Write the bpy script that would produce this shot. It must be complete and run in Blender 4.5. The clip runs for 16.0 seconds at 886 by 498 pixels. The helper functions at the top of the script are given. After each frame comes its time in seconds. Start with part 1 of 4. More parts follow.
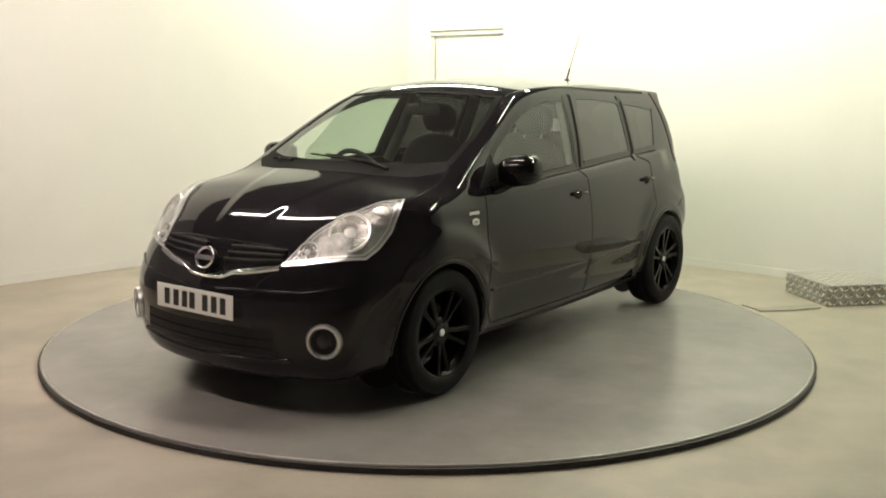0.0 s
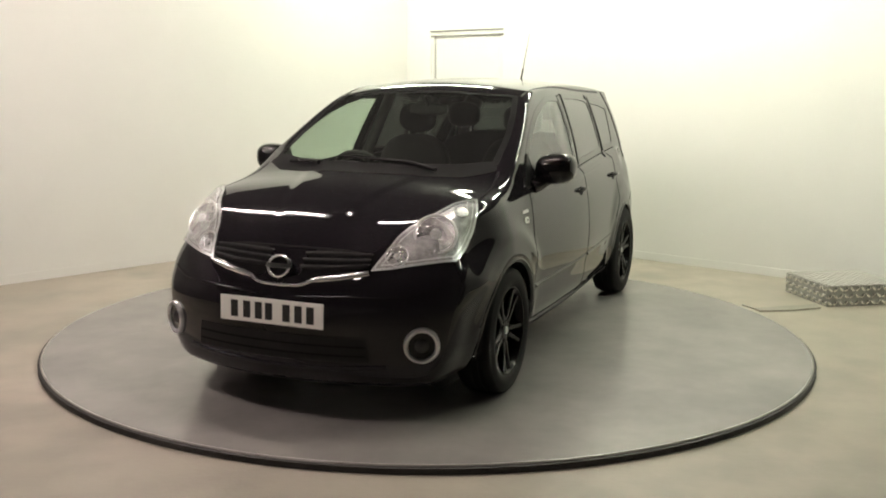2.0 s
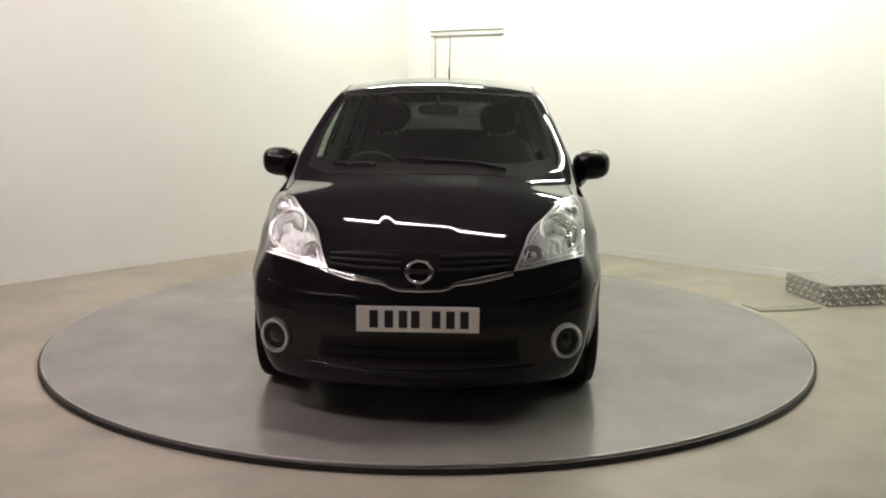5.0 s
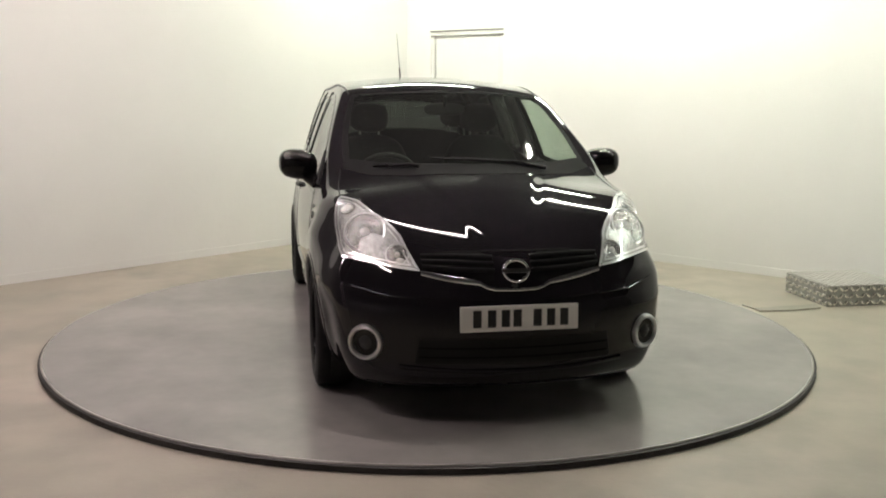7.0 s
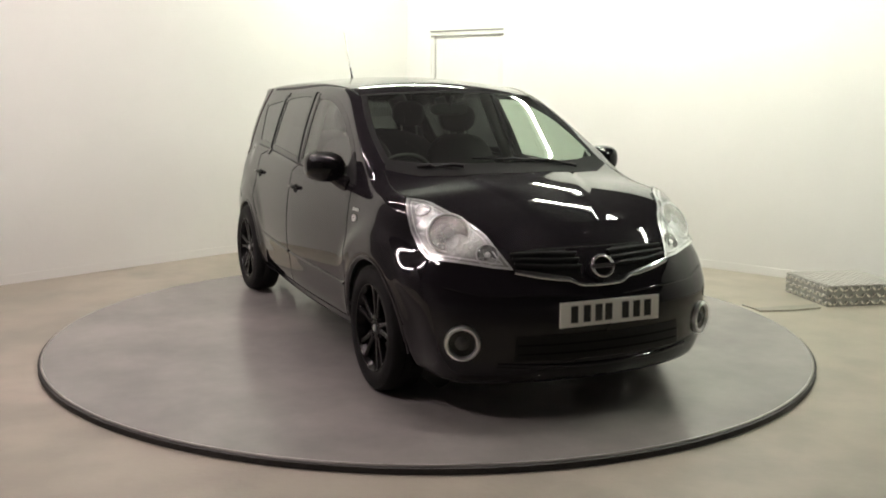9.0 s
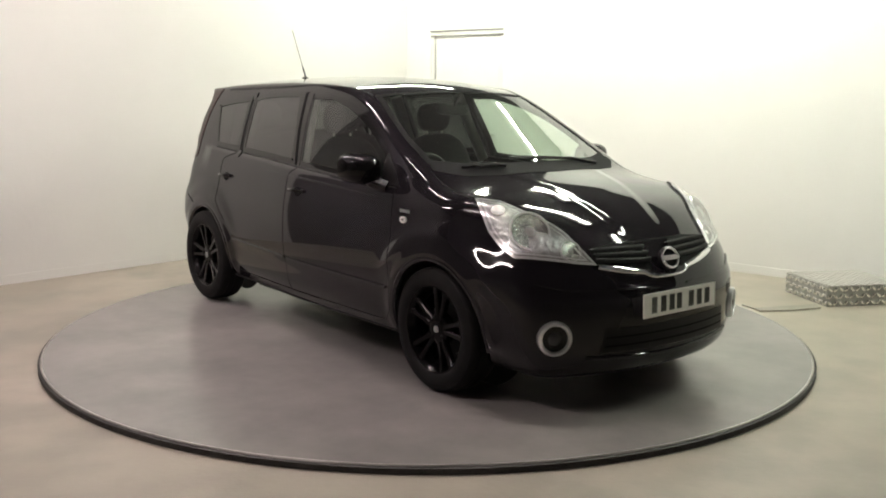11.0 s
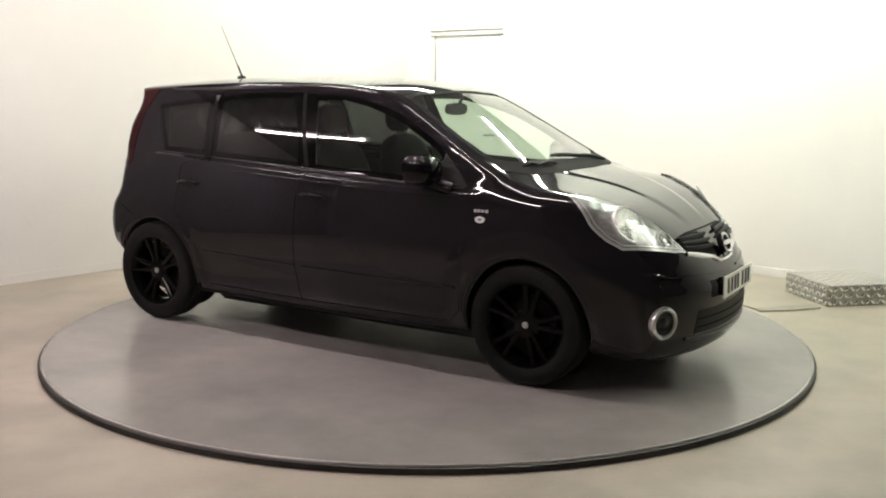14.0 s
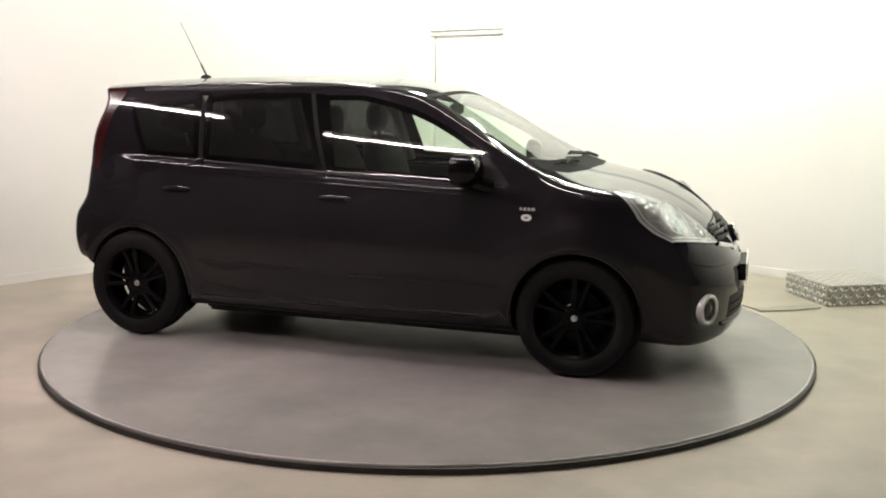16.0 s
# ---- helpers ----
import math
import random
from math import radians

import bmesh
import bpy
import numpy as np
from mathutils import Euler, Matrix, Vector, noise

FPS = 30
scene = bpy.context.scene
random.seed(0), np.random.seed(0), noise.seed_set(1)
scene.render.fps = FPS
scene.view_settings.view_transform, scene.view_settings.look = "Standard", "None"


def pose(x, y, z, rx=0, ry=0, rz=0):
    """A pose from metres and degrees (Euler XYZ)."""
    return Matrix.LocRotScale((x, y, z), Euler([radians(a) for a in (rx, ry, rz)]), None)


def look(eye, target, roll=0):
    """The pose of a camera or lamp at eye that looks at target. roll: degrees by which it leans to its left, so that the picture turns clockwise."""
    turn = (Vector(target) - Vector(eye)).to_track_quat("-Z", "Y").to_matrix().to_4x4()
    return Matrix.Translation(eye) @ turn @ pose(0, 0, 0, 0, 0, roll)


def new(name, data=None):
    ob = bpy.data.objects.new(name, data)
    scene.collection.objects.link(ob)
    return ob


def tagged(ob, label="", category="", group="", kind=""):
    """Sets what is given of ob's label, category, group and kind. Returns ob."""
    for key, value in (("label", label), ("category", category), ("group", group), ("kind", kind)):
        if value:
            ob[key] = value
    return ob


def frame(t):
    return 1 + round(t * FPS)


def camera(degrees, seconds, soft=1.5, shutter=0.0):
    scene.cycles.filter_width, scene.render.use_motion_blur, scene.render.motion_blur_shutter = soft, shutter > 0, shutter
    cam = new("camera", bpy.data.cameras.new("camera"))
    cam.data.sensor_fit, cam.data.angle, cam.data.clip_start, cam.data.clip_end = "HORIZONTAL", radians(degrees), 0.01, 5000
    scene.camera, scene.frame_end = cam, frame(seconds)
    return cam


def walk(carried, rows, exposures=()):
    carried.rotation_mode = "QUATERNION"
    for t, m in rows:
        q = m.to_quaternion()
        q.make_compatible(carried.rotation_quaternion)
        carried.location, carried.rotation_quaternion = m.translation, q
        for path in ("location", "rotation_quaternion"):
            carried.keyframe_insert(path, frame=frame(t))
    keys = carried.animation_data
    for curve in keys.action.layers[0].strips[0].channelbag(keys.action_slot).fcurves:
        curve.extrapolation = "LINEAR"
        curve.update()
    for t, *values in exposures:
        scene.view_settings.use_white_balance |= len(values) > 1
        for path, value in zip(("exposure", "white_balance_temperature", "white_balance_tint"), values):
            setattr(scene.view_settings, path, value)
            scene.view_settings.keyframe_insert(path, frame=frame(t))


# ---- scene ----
from mathutils import geometry

# camera: held still at eye height, aimed slightly down at the turntable
cam = camera(48.99, 16.0, soft=1.9)
EYE = (0.0, -5.839, 1.459)
AIM = (0.06778, -0.90664, 0.64108)
walk(cam, [(0.0, look(EYE, AIM, 0.48)), (16.0, look(EYE, AIM, 0.48))],
     exposures=[(0.0, 0.22, 7200, 3), (1.5, 0.15, 7020, 5), (3.5, 0.03, 6650, 9), (7.0, 0.02, 6600, 9), (9.0, 0.08, 6600, 9), (12.5, 0.25, 6600, 8), (16.0, 0.42, 6600, 10)])

# world: nothing but a trace of light outside the closed studio
world = bpy.data.worlds.new("world")
scene.world = world
world.use_nodes = True
world.node_tree.nodes["Background"].inputs[0].default_value = (0.6, 0.65, 0.7, 1)
world.node_tree.nodes["Background"].inputs[1].default_value = 0.05
TUBE_COOL = ((0.93, 1.0, 0.84), 182.0)     # greenish fluorescent tubes
TUBE_WARM = ((1.0, 0.86, 0.85), 150.0)     # warmer tubes
# ---------------------------------------------------------------- materials
def mat(name, base, rough=0.5, metal=0.0, vary=0.0, scale=5.0, bump=0.0, bscale=40.0, coat=0.0,
        second=None, spec=0.5, rvary=0.0, emit=None, detail=8):
    m = bpy.data.materials.new(name)
    m.use_nodes = True
    nt = m.node_tree
    b = nt.nodes["Principled BSDF"]
    b.inputs["Base Color"].default_value = (*base, 1)
    b.inputs["Roughness"].default_value = rough
    b.inputs["Metallic"].default_value = metal
    b.inputs["Specular IOR Level"].default_value = spec
    b.inputs["Coat Weight"].default_value = coat
    b.inputs["Coat Roughness"].default_value = 0.03
    tc = nt.nodes.new("ShaderNodeTexCoord")
    mp = nt.nodes.new("ShaderNodeMapping")      # keeps flat surfaces off the noise's own grid planes
    mp.inputs["Location"].default_value = (3.13, 1.71, 0.37)
    nt.links.new(tc.outputs["Object"], mp.inputs["Vector"])
    if vary or second or rvary:
        n = nt.nodes.new("ShaderNodeTexNoise")
        n.inputs["Scale"].default_value = scale
        n.inputs["Detail"].default_value = detail
        n.inputs["Roughness"].default_value = 0.6
        nt.links.new(mp.outputs["Vector"], n.inputs["Vector"])
        r = nt.nodes.new("ShaderNodeValToRGB")
        r.color_ramp.elements[0].position, r.color_ramp.elements[1].position = 0.3, 0.7
        lo = second or tuple(c * (1 - vary) for c in base)
        hi = base if second else tuple(min(1, c * (1 + vary)) for c in base)
        r.color_ramp.elements[0].color, r.color_ramp.elements[1].color = (*lo, 1), (*hi, 1)
        nt.links.new(n.outputs["Fac"], r.inputs["Fac"])
        nt.links.new(r.outputs["Color"], b.inputs["Base Color"])
        if rvary:
            mr = nt.nodes.new("ShaderNodeMapRange")
            mr.inputs["To Min"].default_value, mr.inputs["To Max"].default_value = rough - rvary, rough + rvary
            nt.links.new(n.outputs["Fac"], mr.inputs["Value"])
            nt.links.new(mr.outputs["Result"], b.inputs["Roughness"])
    if bump:
        n2 = nt.nodes.new("ShaderNodeTexNoise")
        n2.inputs["Scale"].default_value = bscale
        n2.inputs["Detail"].default_value = 6
        nt.links.new(mp.outputs["Vector"], n2.inputs["Vector"])
        bp = nt.nodes.new("ShaderNodeBump")
        bp.inputs["Strength"].default_value = bump
        bp.inputs["Distance"].default_value = 0.01
        nt.links.new(n2.outputs["Fac"], bp.inputs["Height"])
        nt.links.new(bp.outputs["Normal"], b.inputs["Normal"])
    if emit:
        b.inputs["Emission Color"].default_value = (*emit[0], 1)
        b.inputs["Emission Strength"].default_value = emit[1]
    return m


def glass(name, tint, rough=0.0, film=0.0):
    """Thin glass: a clear or tinted see-through sheet with a mirror gloss by Fresnel, and a pale film for dust and
    reflected haze.
    """
    m = bpy.data.materials.new(name)
    m.use_nodes = True
    nt = m.node_tree
    nt.nodes.remove(nt.nodes["Principled BSDF"])
    out = nt.nodes["Material Output"]
    tr = nt.nodes.new("ShaderNodeBsdfTransparent")
    tr.inputs["Color"].default_value = (*tint, 1)
    gl = nt.nodes.new("ShaderNodeBsdfGlossy")
    gl.inputs["Roughness"].default_value = rough
    lw = nt.nodes.new("ShaderNodeLayerWeight")
    lw.inputs["Blend"].default_value = 0.5
    pw = nt.nodes.new("ShaderNodeMath")
    pw.operation = "POWER"
    pw.inputs[1].default_value = 4.0
    fr = nt.nodes.new("ShaderNodeMapRange")
    fr.inputs["To Min"].default_value, fr.inputs["To Max"].default_value = 0.065, 0.95
    nt.links.new(lw.outputs["Facing"], pw.inputs[0])
    nt.links.new(pw.outputs[0], fr.inputs["Value"])
    mx = nt.nodes.new("ShaderNodeMixShader")
    nt.links.new(fr.outputs["Result"], mx.inputs["Fac"])
    if film:
        df = nt.nodes.new("ShaderNodeBsdfDiffuse")
        df.inputs["Color"].default_value = (0.75, 0.76, 0.74, 1)
        fm = nt.nodes.new("ShaderNodeMixShader")
        fm.inputs["Fac"].default_value = film
        nt.links.new(tr.outputs["BSDF"], fm.inputs[1])
        nt.links.new(df.outputs["BSDF"], fm.inputs[2])
        nt.links.new(fm.outputs["Shader"], mx.inputs[1])
    else:
        nt.links.new(tr.outputs["BSDF"], mx.inputs[1])
    nt.links.new(gl.outputs["BSDF"], mx.inputs[2])
    nt.links.new(mx.outputs["Shader"], out.inputs["Surface"])
    return m


M_WALL = mat("wall_paint", (0.80, 0.79, 0.77), 0.6, vary=0.025, scale=0.9, bump=0.12, bscale=18)
M_CEIL = mat("ceiling_paint", (0.045, 0.043, 0.045), 0.8, vary=0.15, scale=1.2)
# tone of the unseen walls, set by how dark the car's sides reflect
M_BACKW = mat("unseen_wall_tone", (0.15, 0.143, 0.145), 0.75, vary=0.15, scale=1.5)


def worn(name, a, b, stain, rough, s_big, s_fine, stain_at, bump):
    """A worn floor: broad patches of two tones, fine grain, sparse soft stains."""
    m = mat(name, a, rough, bump=bump, bscale=38)
    nt = m.node_tree
    bsdf = nt.nodes["Principled BSDF"]
    at = nt.nodes["Mapping"]

    def noise_fac(scale, detail, lo, hi, stretch=None):
        n = nt.nodes.new("ShaderNodeTexNoise")
        n.inputs["Scale"].default_value, n.inputs["Detail"].default_value = scale, detail
        src = at.outputs["Vector"]
        if stretch:
            mp = nt.nodes.new("ShaderNodeMapping")
            mp.inputs["Scale"].default_value = stretch
            mp.inputs["Rotation"].default_value = (0, 0, 0.6)
            nt.links.new(src, mp.inputs["Vector"])
            src = mp.outputs["Vector"]
        nt.links.new(src, n.inputs["Vector"])
        r = nt.nodes.new("ShaderNodeMapRange")
        r.interpolation_type = "SMOOTHSTEP"
        r.inputs["From Min"].default_value, r.inputs["From Max"].default_value = lo, hi
        nt.links.new(n.outputs["Fac"], r.inputs["Value"])
        return r.outputs["Result"]

    def blend(fac, c0, c1, mode="MIX"):
        x = nt.nodes.new("ShaderNodeMix")
        x.data_type, x.blend_type = "RGBA", mode
        if isinstance(fac, float):
            x.inputs[0].default_value = fac
        else:
            nt.links.new(fac, x.inputs[0])
        for sock, c in ((x.inputs[6], c0), (x.inputs[7], c1)):
            if isinstance(c, tuple):
                sock.default_value = (*c, 1)
            else:
                nt.links.new(c, sock)
        return x.outputs[2]

    col = blend(noise_fac(s_big, 4, 0.35, 0.65), a, b)
    col = blend(noise_fac(s_fine, 5, 0.25, 0.8), col, tuple(0.5 * (p + q) * 0.86 for p, q in zip(a, b)))
    col = blend(noise_fac(1.9, 3, stain_at - 0.14, stain_at + 0.26), col, stain)
    nt.links.new(col, bsdf.inputs["Base Color"])
    rr = nt.nodes.new("ShaderNodeMapRange")
    rr.inputs["To Min"].default_value, rr.inputs["To Max"].default_value = rough - 0.06, rough + 0.10
    nt.links.new(noise_fac(s_big * 2.2, 2, 0.15, 0.85), rr.inputs["Value"])
    nt.links.new(rr.outputs["Result"], bsdf.inputs["Roughness"])
    return m


M_FLOOR = worn("concrete_floor", (0.47, 0.41, 0.345), (0.395, 0.36, 0.295), (0.30, 0.275, 0.23), 0.42, 0.55, 5.0, 0.54, 0.10)
M_TABLE = mat("turntable_steel", (0.332, 0.311, 0.297), 0.235, second=(0.222, 0.209, 0.203), scale=1.3, rvary=0.03, detail=5)
M_LIP = mat("worn_steel_lip", (0.42, 0.40, 0.38), 0.35, 0.5, vary=0.25, scale=6)
M_RIM = mat("black_rubber_edge", (0.018, 0.015, 0.014), 0.6, vary=0.3, scale=9, bump=0.2)
M_PAINT = mat("black_car_paint", (0.0115, 0.0100, 0.0122), 0.04, spec=0.36)
M_TRIM = mat("black_plastic", (0.009, 0.0083, 0.009), 0.5, vary=0.2, scale=30, spec=0.2)
M_GAP = mat("shut_line", (0.0065, 0.006, 0.0066), 0.8, spec=0.12)
M_SEAL = mat("window_seal", (0.003, 0.003, 0.003), 0.05, spec=0.3)
M_CHROME = mat("chrome", (0.82, 0.82, 0.84), 0.12, 1.0)
M_SATIN = mat("satin_silver", (0.72, 0.72, 0.73), 0.3, 0.9)
M_TYRE = mat("tyre_rubber", (0.0070, 0.0064, 0.0068), 0.7, vary=0.25, scale=20, spec=0.2)
M_RIMPAINT = mat("gloss_black_alloy", (0.004, 0.0037, 0.0042), 0.08, spec=0.32)
M_ALLOY = mat("black_wheel_lacquer", (0.0034, 0.0031, 0.0035), 0.20, spec=0.13)
M_PLATE = mat("plate_white", (0.90, 0.89, 0.86), 0.35)
M_INK = mat("plate_black", (0.015, 0.015, 0.015), 0.5)
M_CLOTH = mat("seat_cloth", (0.010, 0.010, 0.010), 0.95, vary=0.3, scale=60)
M_DASH = mat("dash_plastic", (0.010, 0.010, 0.010), 0.6, vary=0.2, scale=50)
M_LINING = mat("headlining", (0.10, 0.10, 0.095), 0.95)
M_GLASS = glass("windscreen_glass", (0.74, 0.84, 0.75), 0.0, 0.015)
M_SIDE = glass("side_glass", (0.78, 0.87, 0.79), 0.0, 0.012)
M_PRIV = glass("privacy_glass", (0.06, 0.063, 0.063), 0.0, 0.010)
M_LENS = glass("lamp_lens", (0.96, 0.97, 0.97))
M_TAIL = mat("red_lens", (0.028, 0.004, 0.005), 0.15, spec=0.3)
# a little greyer than the leaf: the jamb's shadow gap in the colour
M_JAMB = mat("jamb_shade_paint", (0.74, 0.735, 0.715), 0.5, vary=0.04, scale=3)
M_DOOR = mat("door_paint", (0.76, 0.765, 0.745), 0.45, vary=0.02, scale=3)
M_GREY = mat("grey_metal", (0.30, 0.30, 0.28), 0.4, 0.6, vary=0.15, scale=8)
M_ALU = mat("chequer_plate", (0.80, 0.79, 0.76), 0.24, 0.9, vary=0.15, scale=14, bump=0.1, bscale=60)
M_STEELD = mat("dull_steel", (0.24, 0.235, 0.21), 0.5, 0.3, vary=0.2, scale=10)
M_TUBE_C = mat("tube_cool", (0.9, 0.9, 0.9), 0.5, emit=TUBE_COOL)
M_TUBE_W = mat("tube_warm", (0.9, 0.9, 0.9), 0.5, emit=TUBE_WARM)
M_LAMPIN = mat("lamp_reflector", (0.62, 0.61, 0.60), 0.16, 0.8, vary=0.55, scale=26, bump=1.0, bscale=60)
M_LAMPIN2 = mat("small_reflector", (0.20, 0.165, 0.155), 0.22, 0.6, vary=0.5, scale=45, bump=0.8, bscale=60)
M_LAMPBACK = mat("lamp_backing", (0.68, 0.675, 0.675), 0.17, 0.7, vary=0.30, scale=22, bump=1.0, bscale=42)
M_LAMPCHROME = mat("lamp_chrome", (0.85, 0.85, 0.85), 0.2, 0.55)
M_LAMPD = mat("fog_bowl", (0.008, 0.008, 0.009), 0.12, 0.0, spec=0.3)
M_LAMPD2 = mat("fog_lens", (0.05, 0.05, 0.052), 0.12, 0.3)
M_FLOORP = mat("painted_plate", (0.30, 0.28, 0.235), 0.45, vary=0.12, scale=6)
M_BODYW = mat("white_enamel", (0.8, 0.8, 0.79), 0.4)


# ---------------------------------------------------------------- mesh helpers
def obj(name, bm, material, parent=None, label="", smooth=False):
    me = bpy.data.meshes.new(name)
    bmesh.ops.recalc_face_normals(bm, faces=bm.faces)
    if smooth:
        for f in bm.faces:
            f.smooth = True
    bm.to_mesh(me)
    bm.free()
    me.materials.append(material)
    ob = new(name, me)
    if smooth:
        me.set_sharp_from_angle(angle=radians(40))
    if parent:
        ob.parent = parent
    if label:
        ob["label"] = label
    return ob


def part(name, bm, material, parent, label="", smooth=False):
    return obj(name, bm, material, parent, label, smooth)


def box(bm, lo, hi, m=None, bevel=0.0):
    r = bmesh.ops.create_cube(bm, size=1.0)
    vs = r["verts"]
    for v in vs:
        v.co = Vector([lo[i] + (v.co[i] + 0.5) * (hi[i] - lo[i]) for i in range(3)])
    if bevel:
        es = list({e for v in vs for e in v.link_edges})
        q = bmesh.ops.bevel(bm, geom=es, offset=bevel, segments=2, affect="EDGES")
        vs = list({v for f in q["faces"] for v in f.verts} | {v for v in vs if v.is_valid})
    if m:
        bmesh.ops.transform(bm, matrix=m, verts=vs)
    return vs


def lathe(bm, prof, n=48, m=None, close=False):
    """Turns a profile of (radius, height) about z."""
    rings = []
    for r, h in prof:
        rings.append([bm.verts.new((r * math.cos(2 * math.pi * i / n), r * math.sin(2 * math.pi * i / n), h)) for i in range(n)])
    pairs = list(zip(rings[:-1], rings[1:])) + ([(rings[-1], rings[0])] if close else [])
    for a, b in pairs:
        for i in range(n):
            bm.faces.new((a[i], a[(i + 1) % n], b[(i + 1) % n], b[i]))
    if not close:
        for ring in (rings[0], rings[-1]):
            if (ring[0].co.xy.length) > 1e-6:
                bm.faces.new(ring)
    if m:
        bmesh.ops.transform(bm, matrix=m, verts=[v for r in rings for v in r])
    return rings


def tube(bm, pts, r, n=8, flat=None, closed=False):
    """Sweeps a ring of radius r (or an ellipse r x flat with its short side along the given normal) along points."""
    pts = [Vector(p) for p in pts]
    rings = []
    up0 = Vector((0.13, 0.21, 0.97)).normalized()
    k = len(pts)
    for i, p in enumerate(pts):
        if closed:
            d = pts[(i + 1) % k] - pts[i - 1]
        else:
            d = pts[min(i + 1, k - 1)] - pts[max(i - 1, 0)]
        d.normalize()
        a = d.cross(up0).normalized()
        b = a.cross(d)
        rr = r[i] if isinstance(r, (list, tuple)) else r
        rings.append([bm.verts.new(p + a * rr * math.cos(2 * math.pi * j / n) + b * rr * math.sin(2 * math.pi * j / n)) for j in range(n)])
    prs = list(zip(rings[:-1], rings[1:])) + ([(rings[-1], rings[0])] if closed else [])
    for s, q in prs:
        for j in range(n):
            bm.faces.new((s[j], s[(j + 1) % n], q[(j + 1) % n], q[j]))
    if not closed:
        bm.faces.new(rings[0])
        bm.faces.new(rings[-1])


def thing(name, label, category, group=""):
    e = new(name)
    return tagged(e, label, category, group)
# ---------------------------------------------------------------- the studio
FLOOR_Z = -0.036
CORNER = Vector((-0.25, 4.53, 0))
DL = Vector((-0.687, -0.727, 0)).normalized()   # along the wall that runs off to one side
DR = Vector((0.760, -0.650, 0)).normalized()    # along the wall with the door
LONG, HIGH, THICK = 10.2, 3.05, 0.2


def wall_slab(name, a, b, out, holes=(), paint=None, label="off-white painted studio wall with faint scuffs"):
    """A wall from a to b, thick towards out, with rectangular holes (s0, s1, z0, z1) through it."""
    bm = bmesh.new()
    d = (b - a).normalized()
    length = (b - a).length
    m = Matrix((( d.x, out.x, 0, a.x), (d.y, out.y, 0, a.y), (0, 0, 1, 0), (0, 0, 0, 1)))
    s = -THICK
    for s0, s1, z0, z1 in list(holes) + [(length + THICK, length + THICK, 0, 0)]:
        box(bm, (s, 0, FLOOR_Z), (s0, THICK, HIGH), m)
        if s1 > s0:
            box(bm, (s0, 0, z1), (s1, THICK, HIGH), m)
        s = s1
    return tagged(obj(name, bm, paint or M_WALL), label, "wall", kind="structure")


A0, A1 = CORNER, CORNER + DL * LONG
B1 = CORNER + DR * LONG
D1 = CORNER + DL * LONG + DR * LONG
DOOR_S0, DOOR_S1, DOOR_H = 0.335, 1.245, 2.02
OUT_L = Vector((DL.y, -DL.x, 0)); OUT_L = OUT_L if OUT_L.dot(DR) < 0 else -OUT_L
OUT_R = Vector((DR.y, -DR.x, 0)); OUT_R = OUT_R if OUT_R.dot(DL) < 0 else -OUT_R
SPLIT = CORNER + DL * 4.75      # beyond this the side wall is unseen, toned dark for the car's reflections
wall_slab("wall_west", A0, SPLIT - DL * THICK, OUT_L)
wall_slab("wall_southwest", SPLIT + DL * (THICK + 0.001), A1, OUT_L, (), M_BACKW, "unseen studio wall, toned charcoal for the car's reflections")
wall_slab("wall_east", A0, B1, OUT_R, [(DOOR_S0, DOOR_S1, 0, DOOR_H)])
wall_slab("wall_south", A1, D1, -OUT_R, (), M_BACKW, "unseen studio wall, toned charcoal for the car's reflections")
wall_slab("wall_north", B1, D1, -OUT_L, (), M_BACKW, "unseen studio wall, toned charcoal for the car's reflections")

bm = bmesh.new()
bmesh.ops.create_grid(bm, x_segments=2, y_segments=2, size=14)
for v in bm.verts:
    v.co.z = FLOOR_Z
    v.co.y -= 2
tagged(obj("floor", bm, M_FLOOR), "worn beige-grey painted concrete studio floor", "floor", kind="structure")
bm = bmesh.new()
box(bm, (-12, -14, HIGH), (12, 8, HIGH + 0.15))
tagged(obj("ceiling", bm, M_CEIL), "plain dark painted studio ceiling", "ceiling", kind="structure")

# skirting strips
for nm, d, o, runs in (("baseboard", DL, OUT_L, ((0, 4.7),)), ("baseboard", DR, OUT_R, ((0, DOOR_S0 - 0.06), (DOOR_S1 + 0.06, LONG)))):
    bm = bmesh.new()
    m = Matrix(((d.x, -o.x, 0, CORNER.x), (d.y, -o.y, 0, CORNER.y), (0, 0, 1, 0), (0, 0, 0, 1)))
    for a, b in runs:
        box(bm, (a + 0.014, 0.0, FLOOR_Z), (b, 0.012, FLOOR_Z + 0.07), m, 0.003)
    tagged(obj(nm, bm, M_WALL), "low off-white painted skirting along the wall", "skirting", kind="structure")


# turntable
def turntable():
    t = thing("turntable", "large round grey steel car turntable with dark edge, turning", "turntable")
    bm = bmesh.new()
    lathe(bm, [(0.0, -0.034), (2.225, -0.034), (2.225, -0.004), (2.222, -0.0005), (2.16, 0.0), (0.0, 0.0)], 160)
    bmesh.ops.remove_doubles(bm, verts=bm.verts, dist=1e-4)
    part("deck", bm, M_TABLE, t, "scuffed grey painted steel deck")
    bm = bmesh.new()
    lathe(bm, [(2.213, 0.0), (2.2145, 0.0016), (2.221, 0.0016), (2.224, -0.002), (2.2245, -0.006), (2.213, -0.004)], 160, close=True)
    part("edge_lip", bm, M_LIP, t, "thin worn bright metal lip")
    bm = bmesh.new()
    lathe(bm, [(2.2255, -0.0355), (2.236, -0.0355), (2.236, -0.010), (2.2255, -0.006)], 160, close=True)
    part("edge_band", bm, M_RIM, t, "black rubber edge band")
    return t


TURNTABLE = turntable()
